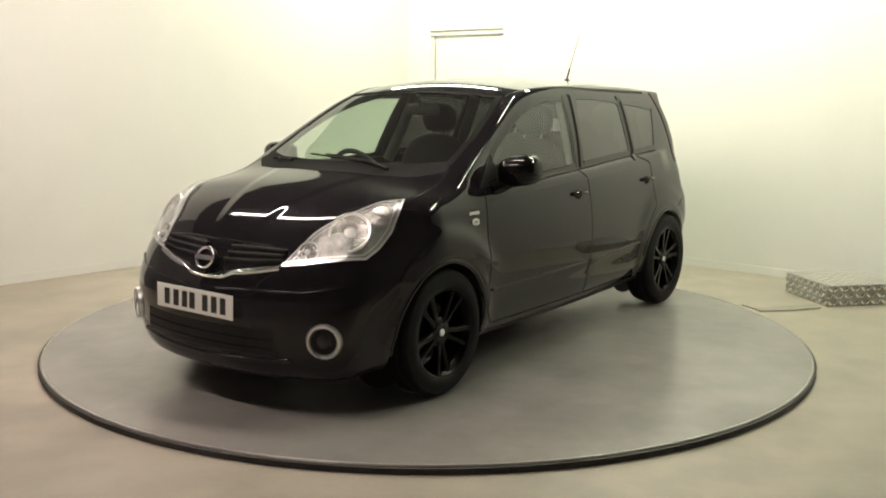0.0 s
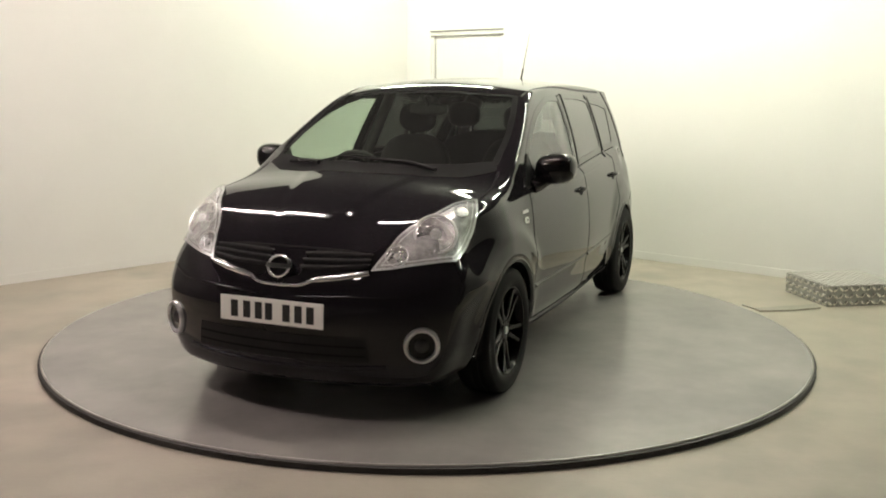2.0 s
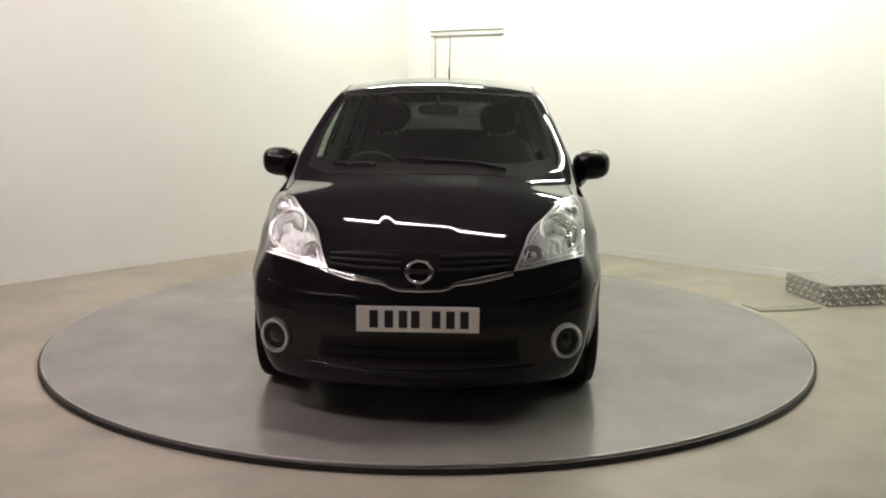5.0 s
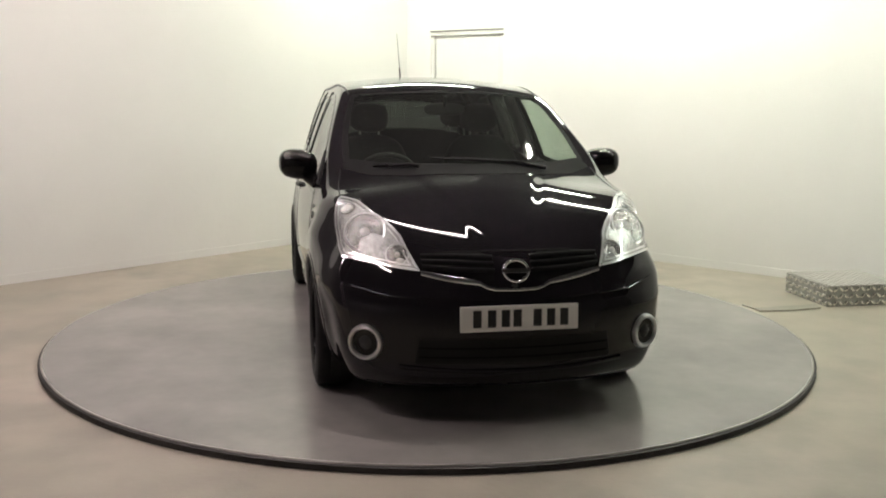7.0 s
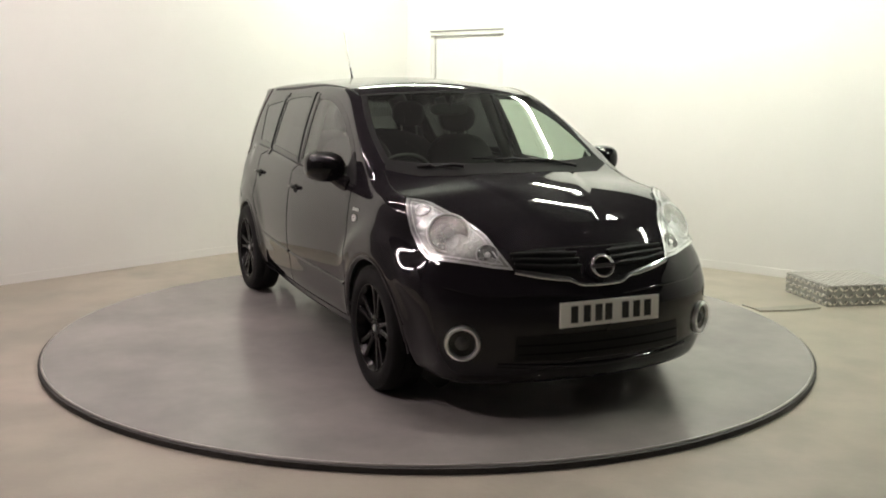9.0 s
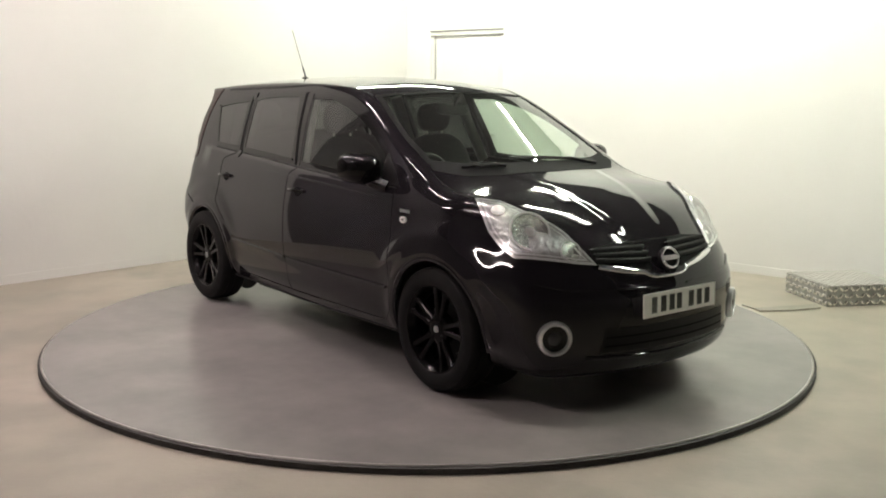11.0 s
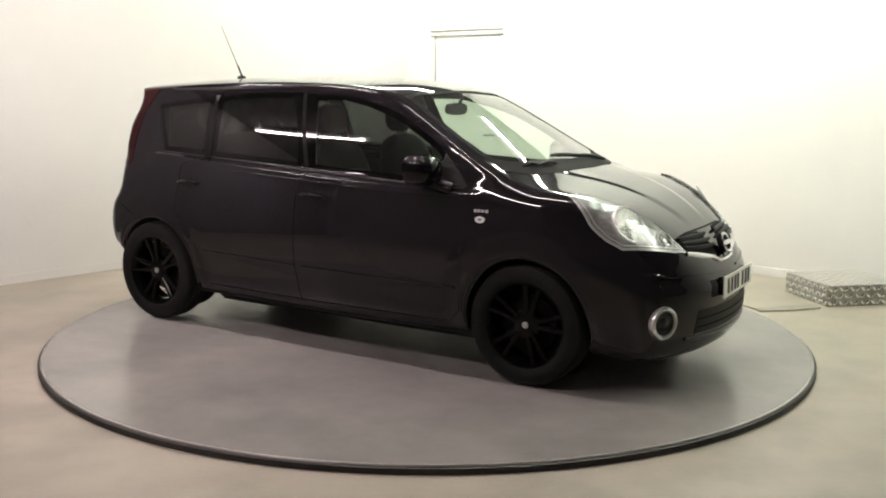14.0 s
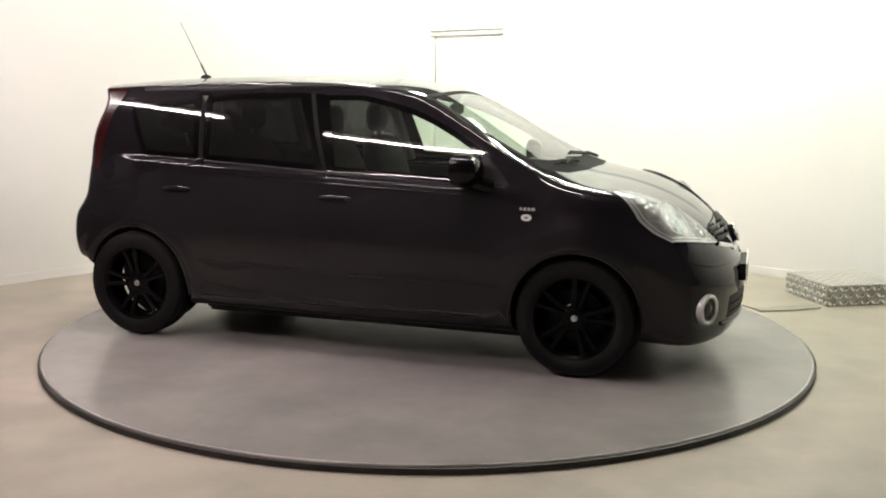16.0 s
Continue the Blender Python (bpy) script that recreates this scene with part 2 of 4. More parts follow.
# ---------------------------------------------------------------- the car's outer form, x forward, y left, z up from the deck
def curve1(x, xs, ys):
    """A smooth curve through a few stations (cubic, with limited slopes)."""
    xs, ys = np.array(xs, float), np.array(ys, float)
    d = np.diff(ys) / np.diff(xs)
    m = np.zeros(len(xs))
    m[0], m[-1] = d[0], d[-1]
    w = np.diff(xs)
    m[1:-1] = (d[:-1] * w[1:] + d[1:] * w[:-1]) / (w[1:] + w[:-1])
    x = np.clip(x, xs[0], xs[-1])
    i = np.clip(np.searchsorted(xs, x) - 1, 0, len(xs) - 2)
    h = xs[i + 1] - xs[i]
    t = (x - xs[i]) / h
    return ((2 * t**3 - 3 * t**2 + 1) * ys[i] + (t**3 - 2 * t**2 + t) * h * m[i]
            + (-2 * t**3 + 3 * t**2) * ys[i + 1] + (t**3 - t**2) * h * m[i + 1])


def sstep(a, b, x):
    t = np.clip((x - a) / (b - a), 0, 1)
    return t * t * (3 - 2 * t)


def half_width(x, z):
    plan = curve1(x, (-2.0, -1.6, -1.0, 0.0, 1.0, 1.5, 1.8, 2.2), (0.735, 0.768, 0.796, 0.836, 0.826, 0.816, 0.778, 0.69)) - 0.845
    low = curve1(z, (0.15, 0.22, 0.30, 0.45, 0.60, 0.75, 0.88, 0.96, 1.02), (0.752, 0.778, 0.805, 0.830, 0.840, 0.833, 0.814, 0.797, 0.779))
    up = 0.779 - (z - 1.02) * 0.30 - 0.27 * (z - 1.02) ** 2
    w = np.where(z < 1.02, low, up) + plan * (1 - 0.3 * sstep(1.0, 1.5, z))
    belt = 0.995 - 0.042 * x      # the window ledge along the waist
    along = sstep(-1.5, -1.3, x) * (1 - sstep(0.85, 1.05, x))
    w = w - 0.017 * (along * sstep(belt - 0.026, belt + 0.010, z) + (1 - along) * sstep(0.86, 1.02, z))
    for cx in (1.3, -1.3):
        r = np.hypot(x - cx, z - 0.31)
        w = w + 0.018 * np.exp(-((r - 0.36) / 0.055) ** 2) * sstep(0.05, 0.3, z)
        w = w + (0.019 if cx > 0 else 0.010) * np.exp(-((r - 0.45) / 0.06) ** 2) * sstep(0.45, 0.65, z)
    w = w - 0.080 * sstep(1.30, 1.75, x) * sstep(0.58, 0.82, z)
    side = sstep(-0.95, -0.75, x) * (1 - sstep(0.75, 0.95, x))
    w = w + 0.005 * side * (np.exp(-((z - 0.30) / 0.05) ** 2) - 0.8 * np.exp(-((z - 0.42) / 0.05) ** 2))
    return w


def top_height(x, y):
    roof = curve1(x, (-2.0, -1.7, -1.27, -0.8, -0.4, 0.0, 0.3, 0.6), (1.46, 1.478, 1.504, 1.521, 1.526, 1.515, 1.487, 1.43)) - 0.15 * y * y
    screen = 1.048 + 0.530 * (1.215 - x) - 0.02 * (1.215 - x) ** 2 - (0.14 + 0.03 * sstep(0.3, 1.0, x)) * y * y
    hood = curve1(x, (0.8, 1.1, 1.3, 1.567, 1.725, 1.884, 2.0, 2.1), (1.16, 1.083, 1.033, 0.962, 0.895, 0.79, 0.68, 0.55)) - (0.13 - 0.06 * sstep(1.2, 1.6, x)) * y * y
    ridge = 0.17 + (1.76 - x) * 0.30
    hood = hood + 0.006 * (1 - sstep(-0.035, 0.035, np.abs(y) - ridge)) * (1 - sstep(1.80, 1.92, x)) - 0.004
    k = 0.018
    cabin = -k * np.logaddexp(-roof / k, -screen / k)
    k = 0.012
    return k * np.logaddexp(cabin / k, hood / k)


def nose(y, z):
    g = curve1(z, (0.12, 0.20, 0.27, 0.385, 0.467, 0.53, 0.58, 0.64, 0.70, 0.80, 0.95), (2.035, 2.075, 2.096, 2.105, 2.106, 2.10, 2.078, 2.05, 2.01, 1.93, 1.80))
    low = 1 - sstep(0.45, 0.65, z)
    g = g - (0.34 - 0.04 * low) * y * y - (0.20 + 0.05 * low) * y ** 4
    return g


def tail(y, z):
    return curve1(z, (0.15, 0.25, 0.4, 0.6, 0.70, 0.79, 0.97, 1.2, 1.40, 1.45, 1.55), (-1.80, -1.86, -1.92, -1.95, -1.93, -1.87, -1.832, -1.785, -1.72, -1.74, -1.72)) + 0.35 * y * y


def form(p):
    x, y, z = p[..., 0], np.abs(p[..., 1]), p[..., 2]
    d = np.stack([(y - half_width(x, z)) * np.where(z > 1.0, 0.93, 1.0), (z - top_height(x, y)) * 0.9, (x - nose(y, z)) * 0.9,
                  (tail(y, z) - x) * 0.95, 0.19 - 0.025 * sstep(1.5, 1.9, x) + 0.23 * sstep(1.42, 1.70, -x) - z])
    k = 0.022 - 0.016 * sstep(0.98, 1.12, z)
    m = d.max(0)
    return m + k * np.log(np.exp((d - m) / k).sum(0))


def shoot(o, d, far=3.0, steps=34):
    """Where rays from inside points o along d leave the form."""
    lo, hi = np.zeros(o.shape[:-1]), np.full(o.shape[:-1], far)
    for _ in range(steps):
        mid = (lo + hi) / 2
        inside = form(o + d * mid[..., None]) < 0
        lo, hi = np.where(inside, mid, lo), np.where(inside, hi, mid)
    return o + d * lo[..., None]


def normals_at(p):
    e, g = 0.004, []
    for i in range(3):
        s = np.zeros(3)
        s[i] = e
        g.append(form(p + s) - form(p - s))
    g = np.stack(g, -1)
    return g / (np.linalg.norm(g, axis=-1, keepdims=True) + 1e-12)
# ---------------------------------------------------------------- the car: outer skin
def shell_grid(nphi=420, nmid=190, ncap=90):
    """Points of the whole outer form: rays from a spine, with a round fan at each end."""
    phi = np.linspace(0, 2 * np.pi, nphi, endpoint=False)
    ring = np.stack([0 * phi, np.cos(phi), np.sin(phi)], -1)
    rows = []
    a = np.linspace(0.012, 1, ncap) * np.pi / 2
    for t in a[:-1]:
        rows.append((np.array([-1.3, 0, 0.62]), np.array([-np.cos(t), 0, 0]) + ring * np.sin(t)))
    for x in np.linspace(-1.3, 1.3, nmid):
        rows.append((np.array([x, 0, 0.62]), ring))
    for t in a[:-1][::-1]:
        rows.append((np.array([1.3, 0, 0.62]), np.array([np.cos(t), 0, 0]) + ring * np.sin(t)))
    o = np.stack([np.broadcast_to(r[0], ring.shape) for r in rows])
    d = np.stack([r[1] for r in rows])
    return shoot(o, d)


def skin(name, verts, faces, normals, material, parent, label=""):
    """A mesh shaded by the form's own normals, its faces turned outwards."""
    verts, normals = np.asarray(verts), np.asarray(normals)
    out = list(faces)
    f3 = np.array([f[:3] for f in faces])
    g = np.cross(verts[f3[:, 1]] - verts[f3[:, 0]], verts[f3[:, 2]] - verts[f3[:, 0]])
    if (g * normals[f3[:, 0]]).sum() < 0:
        out = [tuple(f[::-1]) for f in out]
    me = bpy.data.meshes.new(name)
    me.from_pydata(verts.tolist(), [], [list(map(int, f)) for f in out])
    me.shade_smooth()
    me.normals_split_custom_set_from_vertices(normals.tolist())
    me.materials.append(material)
    ob = new(name, me)
    ob.parent = parent
    if label:
        ob["label"] = label
    return ob


def grid_skin(name, keep, material, parent, label=""):
    C = SHELL.shape[1]
    r, c = np.nonzero(keep)
    quads = np.stack([r * C + c, r * C + (c + 1) % C, (r + 1) * C + (c + 1) % C, (r + 1) * C + c], -1)
    used, inv = np.unique(quads, return_inverse=True)
    return skin(name, SHELL.reshape(-1, 3)[used], [tuple(q) for q in inv.reshape(-1, 4)], SHELL_N.reshape(-1, 3)[used], material, parent, label)


def inside(poly, a, b):
    """Which points (a, b) lie in a polygon."""
    res = np.zeros(np.shape(a), bool)
    n = len(poly)
    for i in range(n):
        (x0, y0), (x1, y1) = poly[i], poly[(i + 1) % n]
        hit = ((y0 > b) != (y1 > b)) & (a < (x1 - x0) * (b - y0) / (y1 - y0 + 1e-12) + x0)
        res ^= hit
    return res


def inset(poly, d):
    """The polygon drawn in by d (out where d is negative)."""
    p = np.array(poly, float)
    area = np.sum(p[:, 0] * np.roll(p[:, 1], -1) - np.roll(p[:, 0], -1) * p[:, 1])
    s = 1 if area > 0 else -1
    e = np.roll(p, -1, 0) - p
    e /= np.linalg.norm(e, axis=1, keepdims=True)
    n = np.stack([-e[:, 1], e[:, 0]], -1) * s
    m = n + np.roll(n, 1, 0)
    m /= np.maximum((m * n).sum(1, keepdims=True), 0.35)
    return p + m * d


def resample(poly, step, closed=True, curved=0):
    p = np.array(poly, float)
    if curved:   # round the corners by corner cutting
        for _ in range(curved):
            q = np.roll(p, -1, 0)
            p = np.stack([p * 0.75 + q * 0.25, p * 0.25 + q * 0.75], 1).reshape(-1, p.shape[1])
    if closed:
        p = np.vstack([p, p[:1]])
    s = np.concatenate([[0], np.cumsum(np.linalg.norm(np.diff(p, axis=0), axis=1))])
    n = max(2, int(round(s[-1] / step)))
    t = np.linspace(0, s[-1], n + 1)
    out = np.stack([np.interp(t, s, p[:, k]) for k in range(p.shape[1])], -1)
    return out[:-1] if closed else out


class Face:
    """A view of the form along w: plane coordinates (a, b) there, and points on the skin below them."""

    def __init__(self, w, base, up=(0, 0, 1)):
        self.w = np.array(w, float) / np.linalg.norm(w)
        u = np.cross(up, self.w)
        self.u = u / np.linalg.norm(u)
        self.v = np.cross(self.w, self.u)
        self.s = float(np.dot(base, self.w))

    def flat(self, pts):
        pts = np.array(pts, float)
        return np.stack([pts @ self.u, pts @ self.v], -1)

    def on(self, ab, off=0.0):
        ab = np.array(ab, float)
        o = ab[:, :1] * self.u + ab[:, 1:] * self.v + self.w * self.s
        p = shoot(o, np.broadcast_to(self.w, o.shape))
        n = normals_at(p)
        return p + n * off, n


def panel(name, face, poly, material, parent, off=0.002, step=0.02, label="", curved=0, rim=0.006):
    """A piece of skin inside a polygon of plane coordinates, lifted by off, with a turned-in edge."""
    b = resample(poly, step, True, curved)
    lo, hi = b.min(0), b.max(0)
    ga, gb = np.meshgrid(np.arange(lo[0], hi[0], step), np.arange(lo[1], hi[1], step))
    g = np.stack([ga.ravel(), gb.ravel()], -1)
    g = g[inside(inset(b, step * 0.55), g[:, 0], g[:, 1])]
    pts = [Vector(p) for p in np.vstack([b, g])]
    n = len(b)
    vs, es, fs = geometry.delaunay_2d_cdt(pts, [], [list(range(n))], 1, 1e-5)[:3]
    ab = np.array([v[:] for v in vs])
    P, N = face.on(ab, off)
    if rim:
        ids = [int(np.argmin(((ab - q) ** 2).sum(1))) for q in b]
        k = len(P)
        P = np.vstack([P, P[ids] - N[ids] * rim])
        N = np.vstack([N, N[ids]])
        fs = list(fs) + [(ids[i], ids[(i + 1) % n], k + (i + 1) % n) for i in range(n)] + [(ids[i], k + (i + 1) % n, k + i) for i in range(n)]
    return skin(name, P, [tuple(f) for f in fs], N, material, parent, label)


def band(name, face, poly, width, material, parent, off=0.004, step=0.02, label="", curved=0):
    """A flat strip along the inside of a polygon's edge."""
    b = resample(poly, step, True, curved)
    P0, N0 = face.on(b, off - 0.003)
    P1, N1 = face.on(inset(b, width * 0.2), off)
    P2, N2 = face.on(inset(b, width), off)
    n = len(b)
    f = []
    for k in (0, n):
        f += [(k + i, k + (i + 1) % n, k + n + (i + 1) % n, k + n + i) for i in range(n)]
    return skin(name, np.vstack([P0, P1, P2]), f, np.vstack([N0, N1, N2]), material, parent, label)


def ribbon(name, face, path, widths, material, parent, off=0.003, step=0.02, label="", crown=0.0):
    """A raised strip along an open path of plane coordinates."""
    path = np.array(path, float)
    p = resample(path, step, False)
    s = np.linspace(0, 1, len(p))
    w = np.interp(s, np.linspace(0, 1, len(widths)), widths) if len(widths) > 1 else np.full(len(p), widths[0])
    d = np.gradient(p, axis=0)
    d /= np.linalg.norm(d, axis=1, keepdims=True)
    nn = np.stack([-d[:, 1], d[:, 0]], -1)
    rows, nors = [], []
    for k, h in ((-1, -0.004), (-0.75, off), (0, off + crown), (0.75, off), (1, -0.004)):
        q, n = face.on(p + nn * (w * 0.5 * k)[:, None], h)
        if crown:
            n = n + (face.u * nn[:, :1] + face.v * nn[:, 1:]) * k * 0.7
            n /= np.linalg.norm(n, axis=1, keepdims=True)
        rows.append(q)
        nors.append(n)
    m = len(p)
    f = [(r * m + i, r * m + i + 1, (r + 1) * m + i + 1, (r + 1) * m + i) for r in range(4) for i in range(m - 1)]
    return skin(name, np.vstack(rows), f, np.vstack(nors), material, parent, label)


CAR = thing("car", "gloss black five-door compact hatchback with black alloy wheels", "car")
SHELL = shell_grid()
SHELL_N = normals_at(SHELL)
NX = np.roll(SHELL, -1, 1)
MID = (SHELL[:-1] + SHELL[1:] + NX[:-1] + NX[1:]) / 4
MIDN = (SHELL_N[:-1] + SHELL_N[1:]) / 2
X, Y, Z = MID[..., 0], MID[..., 1], MID[..., 2]
AY = np.abs(Y)

LEFT = Face((0, 1, 0), (0, 0, 0))       # plane coordinates: -x, z
RIGHT = Face((0, -1, 0), (0, 0, 0))     # plane coordinates: x, z
FRONT = Face((1, 0, 0), (1.2, 0, 0))    # plane coordinates: y, z
REAR = Face((-1, 0, 0), (-1.0, 0, 0))   # plane coordinates: -y, z
TOP = Face((0, 0, 1), (0, 0, 0.5), (-1, 0, 0))   # plane coordinates: y', x' (see top2)


def side2(poly, s):
    """Side outline (x, z) in the plane coordinates of that side."""
    return [(-x * s, z) for x, z in poly]


def top2(poly):
    return [tuple(TOP.flat((x, y, 0))) for x, y in poly]


def mirror(half):
    return half + [(a, -b) for a, b in half[::-1] if abs(b) > 1e-6]


W_FRONT = [(-0.155, 1.408), (0.08, 1.410), (0.25, 1.376), (0.40, 1.332), (0.52, 1.283), (0.65, 1.215), (0.76, 1.148), (0.865, 1.04), (0.90, 0.966), (0.60, 0.976), (0.30, 0.988), (-0.055, 1.006)]
W_REAR = [(-0.29, 1.420), (-0.55, 1.418), (-0.80, 1.402), (-0.895, 1.380), (-0.875, 1.20), (-0.86, 1.046), (-0.50, 1.030), (-0.13, 1.013), (-0.18, 1.20)]
W_QUART = [(-0.955, 1.386), (-1.20, 1.366), (-1.425, 1.336), (-1.36, 1.20), (-1.285, 1.060), (-0.915, 1.047), (-0.93, 1.20)]
SCREEN = mirror([(0.445, 0.0), (0.438, 0.29), (0.405, 0.535), (0.60, 0.588), (0.80, 0.625), (1.03, 0.640), (1.12, 0.47), (1.185, 0.25), (1.21, 0.0)])
COWL = mirror([(1.205, 0.0), (1.18, 0.25), (1.115, 0.47), (1.03, 0.638), (1.075, 0.655), (1.20, 0.52), (1.275, 0.30), (1.305, 0.0)])
W_BACK = [(-0.50, 1.36), (0.0, 1.385), (0.50, 1.36), (0.56, 1.10), (0.50, 1.06), (-0.50, 1.06), (-0.56, 1.10)]
BONNET = mirror([(1.312, 0.0), (1.28, 0.30), (1.205, 0.53), (1.08, 0.665), (1.25, 0.690), (1.45, 0.700), (1.55, 0.622), (1.66, 0.568), (1.76, 0.50), (1.885, 0.44), (1.91, 0.40), (1.93, 0.0)])

hole = np.zeros(X.shape, bool)
for w in (W_FRONT, W_REAR, W_QUART):
    hole |= inside(inset(w, 0.014), X, Z) & (AY > 0.5)
hole |= inside(inset(SCREEN, 0.018), X, Y) & (Z > 0.95)
hole |= inside(inset(W_BACK, 0.018), Y, Z) & (X < -1.5)
for cx in (1.3, -1.3):
    hole |= (np.hypot(X - cx, Z - 0.31) < 0.338) & (AY > 0.45)

DOOR_F = [(-0.12, 0.262), (-0.15, 0.46), (-0.14, 0.96), (-0.225, 1.44), (0.10, 1.440), (0.29, 1.402), (0.56, 1.296), (0.80, 1.155), (0.93, 0.99), (0.945, 0.72), (0.93, 0.34), (0.86, 0.262)]
DOOR_R = [(-0.125, 0.262), (-0.155, 0.46), (-0.145, 0.96), (-0.23, 1.44), (-0.55, 1.445), (-0.925, 1.410), (-0.905, 1.03), (-1.10, 0.99), (-1.117, 0.70), (-0.98, 0.58), (-0.905, 0.42), (-0.89, 0.262)]
grp = np.zeros(X.shape, int)
for k, (poly, s) in enumerate(((DOOR_F, 1), (DOOR_F, -1), (DOOR_R, 1), (DOOR_R, -1))):
    grp[inside(poly, X, Z) & (Y * s > 0.45)] = k + 1
grp[inside(BONNET, X, Y) & (Z > 0.70)] = 5
zline = 0.605 + 0.10 * np.clip((AY - 0.12) / 0.5, 0, 1)
grp[(grp == 0) & (X > 1.60) & (Z < np.where(AY > 0.60, np.maximum(zline, 0.70), zline)) & (Z > 0.19)] = 6
grp[(grp == 0) & (X < -1.56) & (Z < 0.70)] = 7
grp[(grp == 0) & (X < -1.45) & (AY < 0.60) & (Z < 1.43)] = 8
grp[(grp == 0) & (Z > 1.36) & (AY < 0.56) & (X < 0.45)] = 9
grp[(grp == 0) & (Z < 0.27) & (MIDN[..., 2] < -0.5)] = 10
SKIN_PARTS = {}
for k, nm in enumerate(("body_frame", "front_door", "front_door", "rear_door", "rear_door", "bonnet", "front_bumper", "rear_bumper", "tailgate", "roof", "underbody")):
    SKIN_PARTS[k] = grid_skin(nm, (grp == k) & ~hole, M_TRIM if nm == "underbody" else M_PAINT, CAR)

# glass with its black edge bands
panel("windscreen", TOP, top2(SCREEN), M_GLASS, CAR, 0.001, 0.03, "clear laminated windscreen")
band("windscreen_seal", TOP, top2(inset(SCREEN, -0.004)), 0.032, M_GAP, CAR, 0.004, 0.03)
panel("cowl", TOP, top2(COWL), M_GAP, CAR, 0.002, 0.02, "black plastic scuttle below the windscreen")
panel("rear_window", REAR, [(-y, z) for y, z in W_BACK], M_PRIV, CAR, 0.001, 0.03, "dark tinted rear window")
band("rear_window_seal", REAR, [(-y, z) for y, z in W_BACK], 0.03, M_SEAL, CAR, 0.004, 0.03)
for s, F in ((1, LEFT), (-1, RIGHT)):
    for nm, w, mt, dk in (("front_window", W_FRONT, M_SIDE, 1), ("rear_door_window", W_REAR, M_PRIV, 3), ("quarter_window", W_QUART, M_PRIV, 0)):
        par = SKIN_PARTS[dk + (0 if s > 0 or dk == 0 else 1)]
        panel(nm, F, side2(w, s), mt, par, 0.001, 0.03, "dark privacy glass" if mt is M_PRIV else "clear door glass")
        band("window_seal", F, side2(inset(w, -0.004), s), 0.03, M_SEAL, par, 0.004, 0.025)
    # matt black pillar strips between the side windows
    for x0, x1, x2, x3 in ((-0.150, -0.295, -0.125, -0.05), (-0.893, -0.957, -0.913, -0.862)):
        panel("pillar_strip", F, side2([(x0, 1.415), (x1, 1.420), (x2, 1.012), (x3, 1.004)], s), M_SEAL, CAR, 0.0055, 0.025)
    for path, wd in (([(-0.232, 1.420), (-0.165, 1.20), (-0.095, 1.010)], 0.032), ([(-0.926, 1.392), (-0.905, 1.20), (-0.888, 1.045)], 0.036)):
        ribbon("pillar_rubber", F, side2(path, s), (wd,), M_GAP, CAR, 0.0075, 0.03)
    # waist moulding under the windows
    wl = [(0.93, 0.957), (0.60, 0.967), (0.30, 0.979), (-0.05, 0.996), (-0.50, 1.020), (-0.88, 1.036), (-1.27, 1.050)]
    ribbon("waist_moulding", F, side2(wl, s), (0.009, 0.009), M_TRIM, CAR, 0.004, 0.03, crown=0.002)
    # fine crease along the shoulder
    ribbon("shoulder_crease", F, side2([(0.90, 0.905), (0.30, 0.928), (-0.30, 0.953), (-0.75, 0.975)], s), (0.004, 0.012, 0.012, 0.004), M_PAINT, CAR, 0.0015, 0.03, crown=0.0025)
    # shut lines
    for path in ([(0.92, 0.985), (0.945, 0.72), (0.93, 0.34), (0.86, 0.27)], [(-0.055, 1.0), (-0.14, 0.95), (-0.15, 0.46), (-0.12, 0.27)],
                 [(-0.91, 1.035), (-1.095, 0.985), (-1.117, 0.70), (-0.985, 0.585)], [(0.84, 0.268), (0.0, 0.266), (-0.87, 0.268)],
                 [(-1.62, 0.70), (-1.50, 0.655)], [(1.66, 0.40), (1.62, 0.43), (1.585, 0.50)]):
        ribbon("shut_line", F, side2(path, s), (0.007,), M_GAP, CAR, 0.0012, 0.02)
    # raised lower door strip
    ribbon("side_moulding", F, side2([(0.90, 0.452), (0.40, 0.456), (0.0, 0.458), (-0.10, 0.459)], s), (0.020,), M_PAINT, SKIN_PARTS[1 if s > 0 else 2], 0.005, 0.03, crown=0.006)
    ribbon("side_moulding", F, side2([(-0.15, 0.46), (-0.5, 0.468), (-0.88, 0.475)], s), (0.020,), M_PAINT, SKIN_PARTS[3 if s > 0 else 4], 0.005, 0.03, crown=0.006)
half_b = [(1.312, 0.0), (1.28, 0.30), (1.205, 0.53), (1.08, 0.665), (1.25, 0.690), (1.44, 0.700)]
for s in (1, -1):
    ribbon("shut_line", TOP, top2([(x, y * s) for x, y in half_b[3:]]), (0.008,), M_GAP, CAR, 0.0012, 0.02)
    # windscreen edge gutters up the pillars
    ribbon("roof_gutter", TOP, top2([(0.40, 0.55 * s), (0.0, 0.562 * s), (-0.6, 0.560 * s), (-1.35, 0.545 * s)]), (0.010,), M_TRIM, CAR, 0.002, 0.03, crown=0.002)

